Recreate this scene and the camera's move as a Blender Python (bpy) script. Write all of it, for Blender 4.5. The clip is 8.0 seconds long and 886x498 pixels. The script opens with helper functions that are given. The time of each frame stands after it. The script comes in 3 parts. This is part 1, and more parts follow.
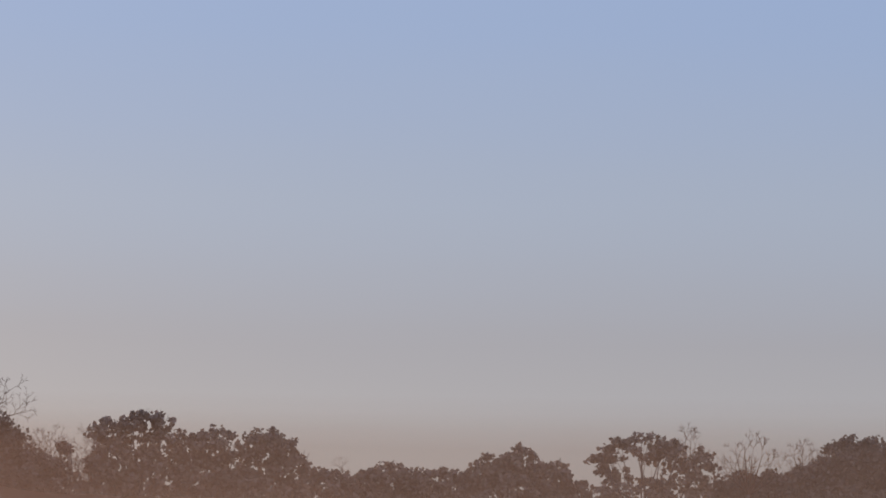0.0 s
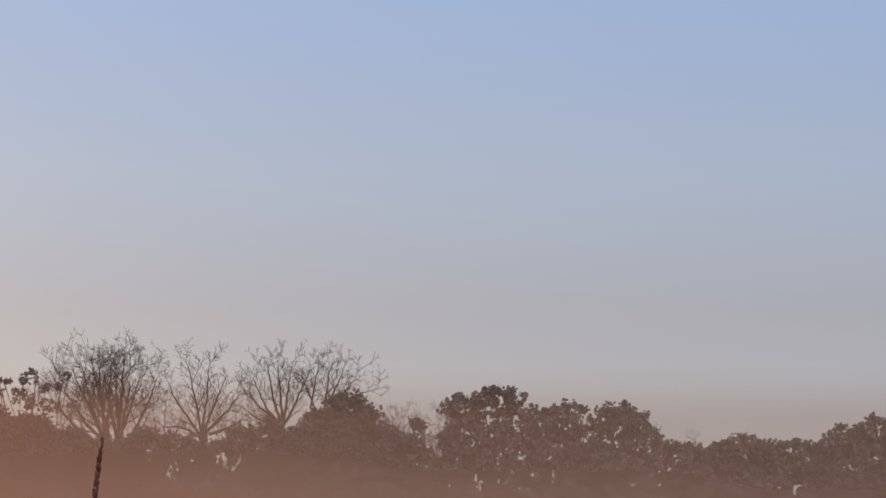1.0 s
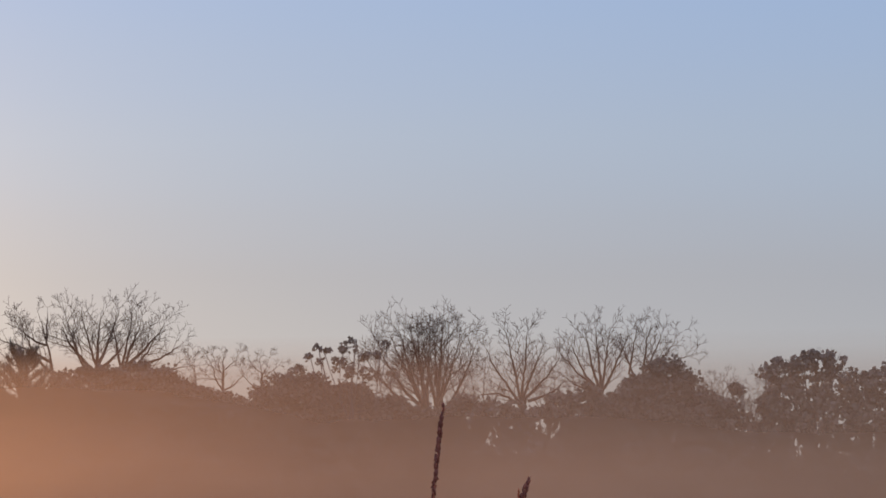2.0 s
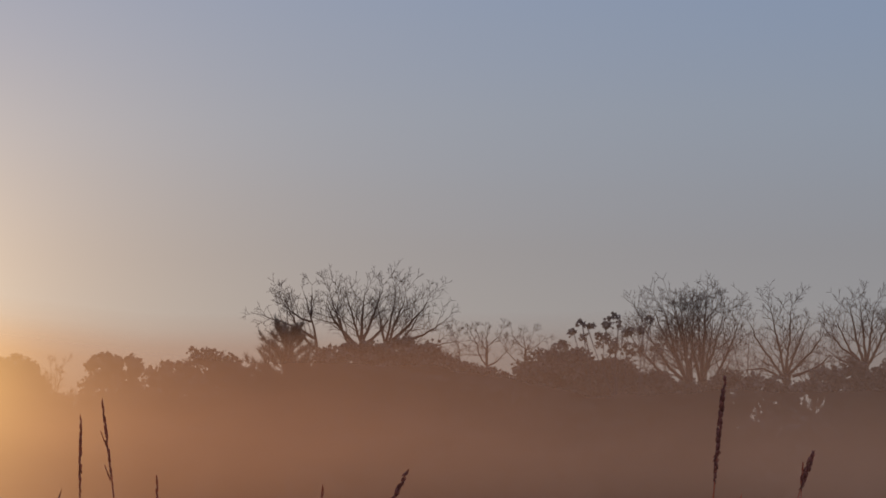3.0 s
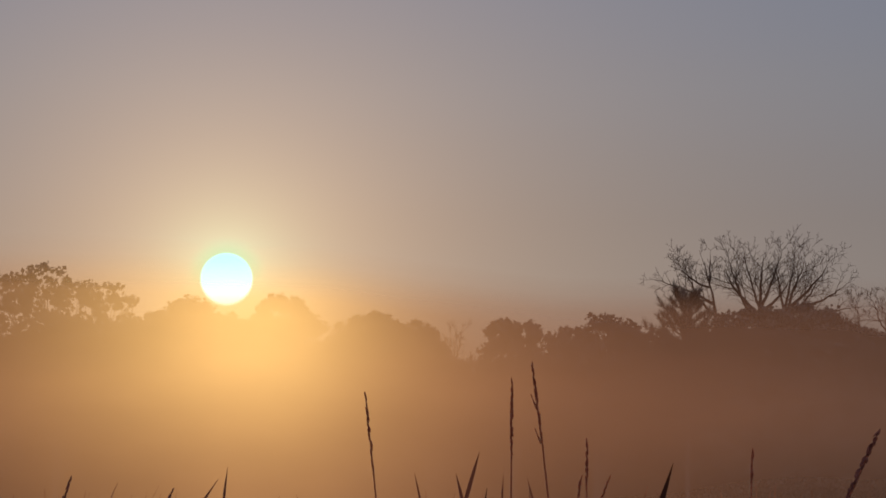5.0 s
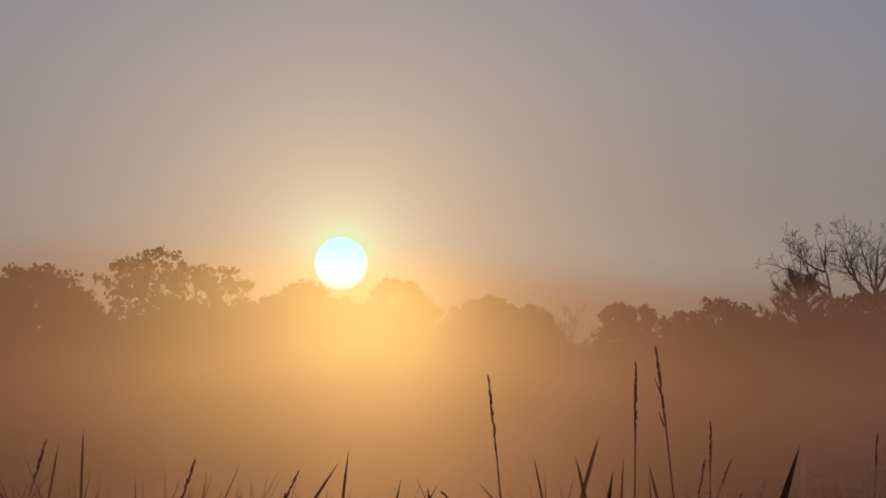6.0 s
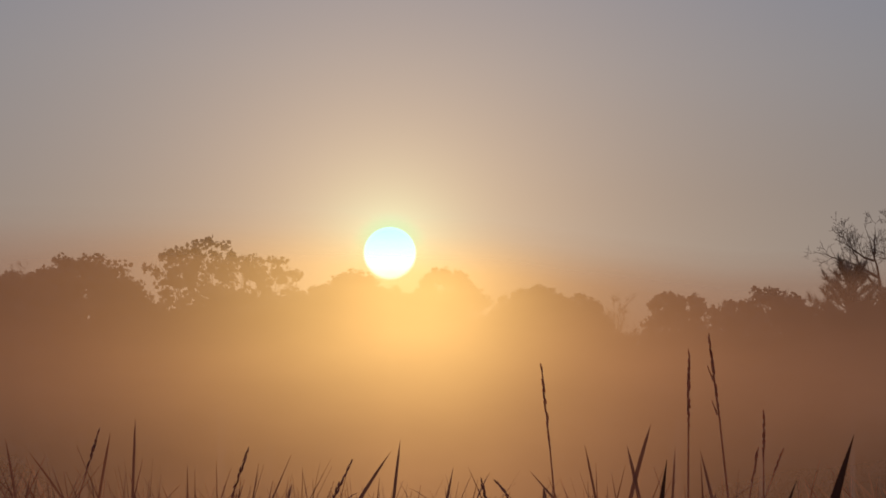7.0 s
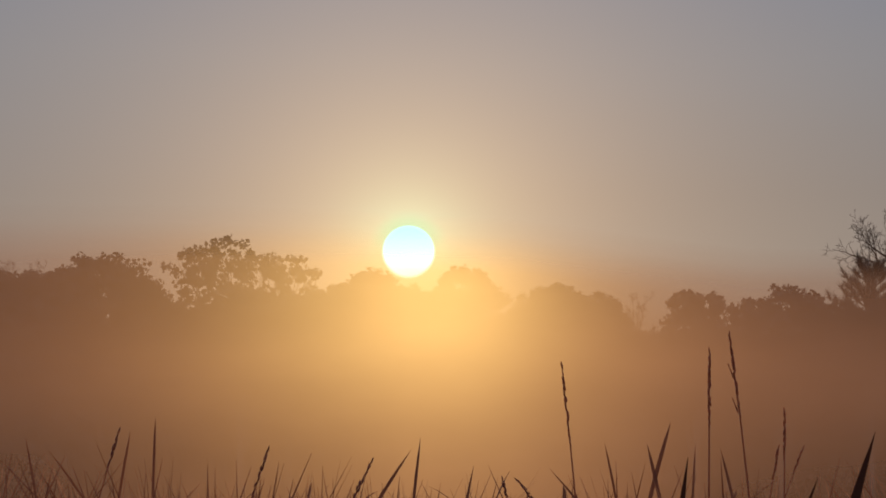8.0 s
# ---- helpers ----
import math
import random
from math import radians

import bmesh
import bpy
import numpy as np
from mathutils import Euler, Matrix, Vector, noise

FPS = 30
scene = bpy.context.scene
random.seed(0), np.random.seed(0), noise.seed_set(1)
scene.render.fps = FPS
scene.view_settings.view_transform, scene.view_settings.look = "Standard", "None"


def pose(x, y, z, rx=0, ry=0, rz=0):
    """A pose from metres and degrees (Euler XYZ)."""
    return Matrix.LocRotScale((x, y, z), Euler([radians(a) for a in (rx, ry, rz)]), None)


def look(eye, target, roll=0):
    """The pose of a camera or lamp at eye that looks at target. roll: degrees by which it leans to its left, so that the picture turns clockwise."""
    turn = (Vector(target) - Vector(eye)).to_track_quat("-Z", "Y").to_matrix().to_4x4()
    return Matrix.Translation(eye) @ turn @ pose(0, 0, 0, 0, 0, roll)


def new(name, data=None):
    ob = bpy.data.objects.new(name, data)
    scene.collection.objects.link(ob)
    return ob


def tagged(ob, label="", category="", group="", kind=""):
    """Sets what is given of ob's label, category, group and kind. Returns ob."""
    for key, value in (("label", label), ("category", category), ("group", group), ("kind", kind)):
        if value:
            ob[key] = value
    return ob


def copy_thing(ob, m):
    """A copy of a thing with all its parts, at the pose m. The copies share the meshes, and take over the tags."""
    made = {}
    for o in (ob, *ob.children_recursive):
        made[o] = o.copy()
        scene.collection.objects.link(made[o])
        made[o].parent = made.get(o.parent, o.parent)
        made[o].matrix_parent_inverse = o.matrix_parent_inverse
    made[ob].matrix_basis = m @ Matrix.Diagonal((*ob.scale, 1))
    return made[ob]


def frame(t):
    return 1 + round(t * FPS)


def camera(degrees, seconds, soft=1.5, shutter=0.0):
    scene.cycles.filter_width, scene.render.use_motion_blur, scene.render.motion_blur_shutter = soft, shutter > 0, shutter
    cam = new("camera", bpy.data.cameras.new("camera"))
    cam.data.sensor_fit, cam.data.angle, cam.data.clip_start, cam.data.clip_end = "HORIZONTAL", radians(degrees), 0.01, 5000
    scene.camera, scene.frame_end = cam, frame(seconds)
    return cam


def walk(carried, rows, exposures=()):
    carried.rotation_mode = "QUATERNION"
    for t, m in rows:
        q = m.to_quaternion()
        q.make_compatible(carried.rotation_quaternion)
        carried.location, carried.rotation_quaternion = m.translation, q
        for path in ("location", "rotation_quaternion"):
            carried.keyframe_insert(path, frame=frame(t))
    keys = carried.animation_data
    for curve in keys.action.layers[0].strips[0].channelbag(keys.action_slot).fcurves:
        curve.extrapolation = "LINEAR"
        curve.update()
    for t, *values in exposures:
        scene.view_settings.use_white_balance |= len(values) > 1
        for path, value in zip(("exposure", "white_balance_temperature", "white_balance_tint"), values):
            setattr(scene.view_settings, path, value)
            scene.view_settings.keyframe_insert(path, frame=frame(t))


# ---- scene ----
LENS = 13.0
EYE = 1.4          # height of the eye over the meadow
ARM = 0.5          # the camera swings at arm's length round the body
cam = camera(LENS, 8.0, soft=1.7)
# seconds, turn to the right of the last view, tilt up, picture's clockwise roll (degrees)
ROWS = [
    (0.0, 22.274, 6.360, 0.450), (0.5, 19.664, 6.198, 0.190), (1.0, 17.122, 5.953, -0.085), (1.5, 14.729, 5.701, -0.280),
    (2.0, 12.444, 5.474, -0.370), (2.2, 11.583, 5.395, -0.380), (3.3, 7.539, 5.057, -0.240), (3.5, 6.881, 5.001, -0.245),
    (4.0, 5.369, 4.889, -0.190), (4.5, 3.948, 4.769, -0.085), (5.0, 2.687, 4.649, 0.005), (5.2, 2.240, 4.599, 0.040),
    (6.5, 0.561, 4.326, 0.120), (7.0, 0.277, 4.262, 0.085), (7.5, 0.100, 4.240, 0.030), (8.0, 0.0, 4.238, 0.0),
]


def held(turn, tilt, roll):
    m = pose(0, 0, 0, 90 + tilt, 0, -turn) @ pose(0, 0, 0, 0, 0, roll)
    ahead = (m.to_3x3() @ Vector((0, 0, -1))) - Vector((0, math.cos(radians(4.238)), math.sin(radians(4.238))))
    return Matrix.Translation(Vector((0, 0, EYE)) + ARM * ahead) @ m


# seconds, stops, kelvin, tint: the camera darkens and warms as the sun comes into view
EXPOSURES = [(0.0, 0.75, 6500, 10), (1.0, 0.81, 6330, 8), (2.0, 0.79, 6080, 5), (2.2, 0.55, 6100, 6), (3.3, -0.02, 6220, 6), (3.5, -0.18, 6300, 8), (4.0, -0.43, 6480, 10),
             (4.5, -0.47, 6650, 11), (5.2, -0.43, 6680, 11), (6.5, -0.37, 6720, 10), (8.0, -0.375, 6750, 8)]
walk(cam, [(t, held(a, b, c)) for t, a, b, c in ROWS], EXPOSURES)

# ---------------------------------------------------------------- sky and sun
SUN_TURN, SUN_UP = radians(-0.509), radians(4.193)
SUN_DIR = Vector((math.sin(SUN_TURN) * math.cos(SUN_UP), math.cos(SUN_TURN) * math.cos(SUN_UP), math.sin(SUN_UP)))

world = bpy.data.worlds.new("dawn_sky")
scene.world = world
world.use_nodes = True
wn, wl = world.node_tree.nodes, world.node_tree.links
wn.clear()


def wmath(op, a, b=None):
    n = wn.new("ShaderNodeMath")
    n.operation = op
    for i, v in enumerate((a, b)):
        if v is None:
            continue
        if isinstance(v, (int, float)):
            n.inputs[i].default_value = v
        else:
            wl.new(v, n.inputs[i])
    return n.outputs[0]


def wglow(fac, colour):
    n = wn.new("ShaderNodeBackground")
    n.inputs["Color"].default_value = (*colour, 1)
    wl.new(fac, n.inputs["Strength"])
    return n.outputs[0]


def wadd(a, b):
    n = wn.new("ShaderNodeAddShader")
    wl.new(a, n.inputs[0])
    wl.new(b, n.inputs[1])
    return n.outputs[0]


coord = wn.new("ShaderNodeTexCoord")
unit = wn.new("ShaderNodeVectorMath")
unit.operation = "NORMALIZE"
wl.new(coord.outputs["Generated"], unit.inputs[0])
xyz = wn.new("ShaderNodeSeparateXYZ")
wl.new(unit.outputs[0], xyz.inputs[0])
# height over the horizon in degrees, with faint uneven haze
haze = wn.new("ShaderNodeTexNoise")
stretch = wn.new("ShaderNodeMapping")
stretch.inputs["Scale"].default_value = (3, 3, 30)
wl.new(unit.outputs[0], stretch.inputs[0])
wl.new(stretch.outputs[0], haze.inputs["Vector"])
haze.inputs["Scale"].default_value = 1.0
haze.inputs["Detail"].default_value = 3.0
up = wmath("MULTIPLY", wmath("ARCSINE", xyz.outputs["Z"]), 57.2958)
up = wmath("ADD", up, wmath("MULTIPLY", wmath("SUBTRACT", haze.outputs["Fac"], 0.5), 0.9))
ramp = wn.new("ShaderNodeValToRGB")
wl.new(wmath("MULTIPLY", up, 1 / 60), ramp.inputs[0])
stops = [(0.0, (0.180, 0.150, 0.153)), (3.0, (0.212, 0.206, 0.210)), (5.0, (0.184, 0.187, 0.212)), (7.0, (0.184, 0.212, 0.271)),
         (9.5, (0.161, 0.209, 0.314)), (20.0, (0.13, 0.21, 0.42)), (60.0, (0.07, 0.13, 0.32))]
while len(ramp.color_ramp.elements) < len(stops):
    ramp.color_ramp.elements.new(0.5)
for e, (deg, c) in zip(ramp.color_ramp.elements, stops):
    e.position, e.color = deg / 60, (*c, 1)
base = wn.new("ShaderNodeBackground")
wl.new(ramp.outputs[0], base.inputs[0])
base.inputs["Strength"].default_value = 1.10
# the clear sky behind the haze
sky = wn.new("ShaderNodeTexSky")
sky.sky_type = "NISHITA"
sky.sun_disc = False
sky.sun_elevation, sky.sun_rotation = SUN_UP, SUN_TURN
sky.air_density, sky.dust_density = 1.0, 2.0
clear = wn.new("ShaderNodeBackground")
wl.new(sky.outputs[0], clear.inputs[0])
clear.inputs["Strength"].default_value = 0.003
# the sun's disc and the aureole that the haze spreads round it
dot = wn.new("ShaderNodeVectorMath")
dot.operation = "DOT_PRODUCT"
wl.new(unit.outputs[0], dot.inputs[0])
dot.inputs[1].default_value = SUN_DIR
away = wmath("MULTIPLY", wmath("ARCCOSINE", wmath("MINIMUM", dot.outputs["Value"], 1.0)), 57.2958)


def fall(width):
    return wmath("EXPONENT", wmath("MULTIPLY", away, -1 / width))


soft_edge = wn.new("ShaderNodeMapRange")
soft_edge.interpolation_type = "SMOOTHSTEP"
wl.new(away, soft_edge.inputs["Value"])
for key, v in (("From Min", 0.335), ("From Max", 0.405), ("To Min", 1.0), ("To Max", 0.0)):
    soft_edge.inputs[key].default_value = v
total = wadd(base.outputs[0], clear.outputs[0])
facing = wmath("MAXIMUM", wmath("MULTIPLY", dot.outputs["Value"], -1.0), 0.0)      # unseen rosy sky opposite the sun, strengthened as fill for leaves and mist
for part_of_sky in (wglow(fall(2.35), (0.93, 0.53, 0.235)), wglow(fall(0.9), (0.10, 0.25, 0.16)), wglow(fall(0.45), (0.0, 0.55, 0.32)), wglow(fall(13.0), (0.0, 0.025, 0.045)),
                    wglow(facing, (0.46, 0.40, 0.39))):
    total = wadd(total, part_of_sky)
# greenish ring round the disc: lens halation, painted into the sky
halo_edge = wn.new("ShaderNodeMapRange")
halo_edge.interpolation_type = "SMOOTHSTEP"
wl.new(away, halo_edge.inputs["Value"])
for key, v in (("From Min", 0.36), ("From Max", 0.66), ("To Min", 0.7), ("To Max", 0.0)):
    halo_edge.inputs[key].default_value = v
halo = wn.new("ShaderNodeBackground")
halo.inputs["Color"].default_value = (0.84, 1.20, 0.70, 1)
ringed = wn.new("ShaderNodeMixShader")
wl.new(halo_edge.outputs[0], ringed.inputs[0])
wl.new(total, ringed.inputs[1])
wl.new(halo.outputs[0], ringed.inputs[2])
disc = wn.new("ShaderNodeBackground")
disc.inputs["Color"].default_value = (0.76, 4.2, 4.0, 1)
face = wn.new("ShaderNodeMixShader")
wl.new(soft_edge.outputs[0], face.inputs[0])
wl.new(ringed.outputs[0], face.inputs[1])
wl.new(disc.outputs[0], face.inputs[2])
total = face.outputs[0]
out = wn.new("ShaderNodeOutputWorld")
wl.new(total, out.inputs["Surface"])

sun = new("sun", bpy.data.lights.new("sun", "SUN"))
sun.data.energy, sun.data.angle, sun.data.color = 2.0, radians(0.53), (1.0, 0.62, 0.30)
sun.matrix_world = look(SUN_DIR * 50, (0, 0, 0))


# ---------------------------------------------------------------- materials
def material(name):
    m = bpy.data.materials.new(name)
    m.use_nodes = True
    m.node_tree.nodes.clear()
    return m, m.node_tree.nodes, m.node_tree.links


def ramp_of(nodes, *colours):
    r = nodes.new("ShaderNodeValToRGB")
    while len(r.color_ramp.elements) < len(colours):
        r.color_ramp.elements.new(0.5)
    for i, (e, c) in enumerate(zip(r.color_ramp.elements, colours)):
        e.position, e.color = i / (len(colours) - 1), (*c, 1)
    return r


def leafy(name, colours, through_leaf=0.45, gloss=0.06):
    """Thin leaf: it reflects, lets light through and has a little sheen; each leaf has its own tone."""
    m, n, l = material(name)
    geo, r = n.new("ShaderNodeNewGeometry"), ramp_of(n, *colours)
    tex = n.new("ShaderNodeTexNoise")
    tex.inputs["Scale"].default_value = 0.35
    l.new(geo.outputs["Position"], tex.inputs["Vector"])
    mix = n.new("ShaderNodeMath")
    mix.operation = "MULTIPLY_ADD"
    mix.inputs[1].default_value = 0.6
    l.new(geo.outputs["Random Per Island"], mix.inputs[0])
    half = n.new("ShaderNodeMath")
    half.operation = "MULTIPLY"
    half.inputs[1].default_value = 0.4
    l.new(tex.outputs["Fac"], half.inputs[0])
    l.new(half.outputs[0], mix.inputs[2])
    l.new(mix.outputs[0], r.inputs[0])
    dif, tra, glo = n.new("ShaderNodeBsdfDiffuse"), n.new("ShaderNodeBsdfTranslucent"), n.new("ShaderNodeBsdfGlossy")
    glo.inputs["Roughness"].default_value = 0.5
    for s in (dif, tra):
        l.new(r.outputs[0], s.inputs["Color"])
    a, b, o = n.new("ShaderNodeMixShader"), n.new("ShaderNodeMixShader"), n.new("ShaderNodeOutputMaterial")
    a.inputs[0].default_value, b.inputs[0].default_value = through_leaf, gloss
    l.new(dif.outputs[0], a.inputs[1])
    l.new(tra.outputs[0], a.inputs[2])
    l.new(a.outputs[0], b.inputs[1])
    l.new(glo.outputs[0], b.inputs[2])
    l.new(b.outputs[0], o.inputs["Surface"])
    return m


def rough(name, colours, scale, roughness=0.85, bump=0.3, detail=6.0):
    m, n, l = material(name)
    p, o = n.new("ShaderNodeBsdfPrincipled"), n.new("ShaderNodeOutputMaterial")
    co, tex, big, r = n.new("ShaderNodeTexCoord"), n.new("ShaderNodeTexNoise"), n.new("ShaderNodeTexNoise"), ramp_of(n, *colours)
    tex.inputs["Scale"].default_value, tex.inputs["Detail"].default_value = scale, detail
    big.inputs["Scale"].default_value = scale / 14
    add = n.new("ShaderNodeMath")
    add.operation = "MULTIPLY_ADD"
    add.inputs[1].default_value = 0.5
    half = n.new("ShaderNodeMath")
    half.operation = "MULTIPLY"
    half.inputs[1].default_value = 0.5
    for t in (tex, big):
        l.new(co.outputs["Object"], t.inputs["Vector"])
    l.new(big.outputs["Fac"], half.inputs[0])
    l.new(tex.outputs["Fac"], add.inputs[0])
    l.new(half.outputs[0], add.inputs[2])
    l.new(add.outputs[0], r.inputs[0])
    l.new(r.outputs[0], p.inputs["Base Color"])
    p.inputs["Roughness"].default_value = roughness
    b = n.new("ShaderNodeBump")
    b.inputs["Strength"].default_value = bump
    l.new(tex.outputs["Fac"], b.inputs["Height"])
    l.new(b.outputs[0], p.inputs["Normal"])
    l.new(p.outputs[0], o.inputs["Surface"])
    return m


# crown leaves are paler and browner than foliage: haze put into their colour
OAK_LEAF = leafy("haze_toned_oak_foliage", [(0.21, 0.162, 0.122), (0.235, 0.182, 0.138), (0.26, 0.202, 0.153)], 0.15, 0.0)
DENSE_LEAF = leafy("haze_toned_dense_foliage", [(0.18, 0.14, 0.105), (0.20, 0.156, 0.117), (0.22, 0.172, 0.13)], 0.15, 0.0)
NEEDLE = leafy("pine_needles", [(0.10, 0.10, 0.075), (0.18, 0.16, 0.12)], 0.3)
BARK = rough("grey_brown_bark", [(0.06, 0.048, 0.042), (0.12, 0.095, 0.08), (0.19, 0.155, 0.13)], 9.0, 0.9, 0.6)
TWIG = rough("bare_twig_bark", [(0.085, 0.042, 0.022), (0.16, 0.085, 0.046)], 5.0, 0.85, 0.2)
SOIL = rough("meadow_soil", [(0.05, 0.042, 0.03), (0.13, 0.095, 0.05), (0.24, 0.17, 0.09)], 4.0, 0.95, 0.5)
STRAW = leafy("dry_grass_blades", [(0.38, 0.16, 0.085), (0.52, 0.23, 0.125), (0.64, 0.30, 0.165)], 0.5, 0.0)
RUSSET = leafy("russet_grass_blades", [(0.22, 0.085, 0.045), (0.32, 0.125, 0.068), (0.43, 0.175, 0.095)], 0.5, 0.0)
# nearest reeds: the darkness of a backlit silhouette is put into the leaf colour
REED = leafy("silhouette_reed_leaves", [(0.05, 0.020, 0.013), (0.085, 0.034, 0.02)], 0.3, 0.0)
SEED = leafy("brown_seed_husks", [(0.28, 0.065, 0.030), (0.44, 0.11, 0.05), (0.60, 0.18, 0.085)], 0.32, 0.02)
DARK_SEED = leafy("dark_brown_seed_husks", [(0.10, 0.030, 0.018), (0.20, 0.062, 0.038), (0.34, 0.115, 0.07)], 0.15, 0.02)
STALK = leafy("dry_stalk", [(0.42, 0.11, 0.052), (0.56, 0.17, 0.08)], 0.35, 0.02)


def mist_material(name, narrow, wide):
    """Mist of uneven density; droplets throw most light on ahead and a little all round. Its warm tint is painted glow.
    """
    m, n, l = material(name)
    geo, o = n.new("ShaderNodeNewGeometry"), n.new("ShaderNodeOutputMaterial")
    tex, scale, uneven, whole = n.new("ShaderNodeTexNoise"), n.new("ShaderNodeMapping"), n.new("ShaderNodeMath"), n.new("ShaderNodeMath")
    scale.inputs["Scale"].default_value = (1.1, 1.1, 2.6)
    l.new(geo.outputs["Position"], scale.inputs[0])
    l.new(scale.outputs[0], tex.inputs["Vector"])
    tex.inputs["Scale"].default_value, tex.inputs["Detail"].default_value = 1.0, 4.0
    uneven.operation = "MULTIPLY_ADD"
    uneven.inputs[1].default_value, uneven.inputs[2].default_value = 0.40, 0.80
    l.new(tex.outputs["Fac"], uneven.inputs[0])
    dense = n.new("ShaderNodeAttribute")
    dense.attribute_name = "droplets"
    whole.operation, whole.use_clamp = "MULTIPLY", True
    l.new(dense.outputs["Fac"], whole.inputs[0])
    l.new(uneven.outputs[0], whole.inputs[1])
    clear_air, near_lobe, wide_lobe, round_about, back = (n.new("ShaderNodeBsdf" + k) for k in ("Transparent", "Refraction", "Refraction", "Translucent", "Diffuse"))
    # the sun's orange glow is put into the lobe and mist colours
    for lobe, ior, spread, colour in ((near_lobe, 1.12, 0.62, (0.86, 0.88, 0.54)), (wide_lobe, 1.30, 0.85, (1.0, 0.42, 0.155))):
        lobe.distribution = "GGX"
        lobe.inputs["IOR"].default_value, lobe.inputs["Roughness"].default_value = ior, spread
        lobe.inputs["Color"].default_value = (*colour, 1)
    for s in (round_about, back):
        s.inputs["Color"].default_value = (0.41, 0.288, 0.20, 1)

    def mixed(share, first, second):
        m_ = n.new("ShaderNodeMixShader")
        if isinstance(share, float):
            m_.inputs[0].default_value = share
        else:
            l.new(share, m_.inputs[0])
        l.new(first, m_.inputs[1])
        l.new(second, m_.inputs[2])
        return m_.outputs[0]

    all_round = mixed(0.75, round_about.outputs[0], back.outputs[0])
    ahead = mixed(narrow / (narrow + wide), wide_lobe.outputs[0], near_lobe.outputs[0])
    droplets = mixed(narrow + wide, all_round, ahead)
    l.new(mixed(whole.outputs[0], clear_air.outputs[0], droplets), o.inputs["Surface"])
    return m


DROPLETS = mist_material("meadow_mist_with_glow", 0.0054, 0.021)


# ---------------------------------------------------------------- mesh helpers
def part(name, verts, faces, mat, parent=None, label="", smooth=False):
    me = bpy.data.meshes.new(name)
    me.from_pydata([tuple(v) for v in verts], [], faces)
    me.materials.append(mat)
    if smooth:
        me.polygons.foreach_set("use_smooth", [True] * len(me.polygons))
    me.update()
    ob = new(name, me)
    if parent is not None:
        ob.parent = parent
    if label:
        ob["label"] = label
    return ob


class Tubes:
    """Tapered branches, gathered into one mesh."""

    def __init__(self):
        self.v, self.f = [], []

    def add(self, points, radii, sides):
        first = len(self.v)
        for i, p in enumerate(points):
            a, b = points[max(i - 1, 0)], points[min(i + 1, len(points) - 1)]
            d = Vector(b) - Vector(a)
            d = d.normalized() if d.length > 1e-9 else Vector((0, 0, 1))
            u = d.cross(Vector((0.31, 0.9, 0.11))).normalized()
            w = d.cross(u)
            for k in range(sides):
                t = 2 * math.pi * k / sides
                self.v.append(Vector(p) + (u * math.cos(t) + w * math.sin(t)) * radii[i])
        for i in range(len(points) - 1):
            for k in range(sides):
                a, b = first + i * sides + k, first + i * sides + (k + 1) % sides
                self.f.append((a, b, b + sides, a + sides))
        last = first + (len(points) - 1) * sides
        self.f.append(tuple(last + k for k in range(sides)))


EDGE = 240.0       # distance of the woodland edge


def edge(s, back=0.0):
    """A spot s metres along the curved edge of the wood, so far behind it."""
    a = s / EDGE
    return (EDGE + back) * math.sin(a), (EDGE + back) * math.cos(a), -a


def at_edge(name, s, back=0.0):
    ob = new(name)
    x, y, a = edge(s, back)
    ob.matrix_basis = Matrix.Translation((x, y, 0)) @ Matrix.Rotation(a, 4, "Z")
    ob.empty_display_size = 0.5
    return ob


# ---------------------------------------------------------------- leafy trees
def leaves(rng, centres, size):
    """Folded leaf sprays, four corners each, round the given centres."""
    n = len(centres)
    a = rng.normal(size=(n, 3))
    a /= np.linalg.norm(a, axis=1)[:, None]
    b = np.cross(a, rng.normal(size=(n, 3)))
    b /= np.linalg.norm(b, axis=1)[:, None]
    c = np.cross(a, b)
    k = (size * rng.uniform(0.6, 1.35, n))[:, None]
    v = np.empty((n, 4, 3))
    v[:, 0] = centres - a * k
    v[:, 1] = centres + b * k * 0.78 + c * k * 0.18
    v[:, 2] = centres + a * k
    v[:, 3] = centres - b * k * 0.78 + c * k * 0.18
    return v.reshape(-1, 3), [(4 * i, 4 * i + 1, 4 * i + 2, 4 * i + 3) for i in range(n)]


def crown_points(rng, lobes, clump, per, fill, depth):
    """Leaf centres: clumps sit on the shell and inside of each lobe (x, z, half width, half height)."""
    found = []
    for x, z, rx, rz in lobes:
        ry = rx * depth
        area = math.pi * rx * rz
        n = max(3, int(fill * area / (clump * clump)))
        d = rng.normal(size=(n, 3))
        d /= np.linalg.norm(d, axis=1)[:, None]
        d *= (rng.uniform(0.25, 1.0, n) ** 0.45)[:, None]
        mid = d * (rx - clump * 0.25, ry, rz - clump * 0.25) + (x, 0, z)
        r = clump * rng.uniform(0.55, 1.15, n)
        off = rng.normal(size=(n, per, 3))
        off /= np.linalg.norm(off, axis=2)[:, :, None]
        off *= (rng.uniform(0.0, 1.0, (n, per)) ** 0.4)[:, :, None] * r[:, None, None]
        off[:, :, 2] *= 0.75
        found.append((mid[:, None, :] + off).reshape(-1, 3))
    return np.concatenate(found)


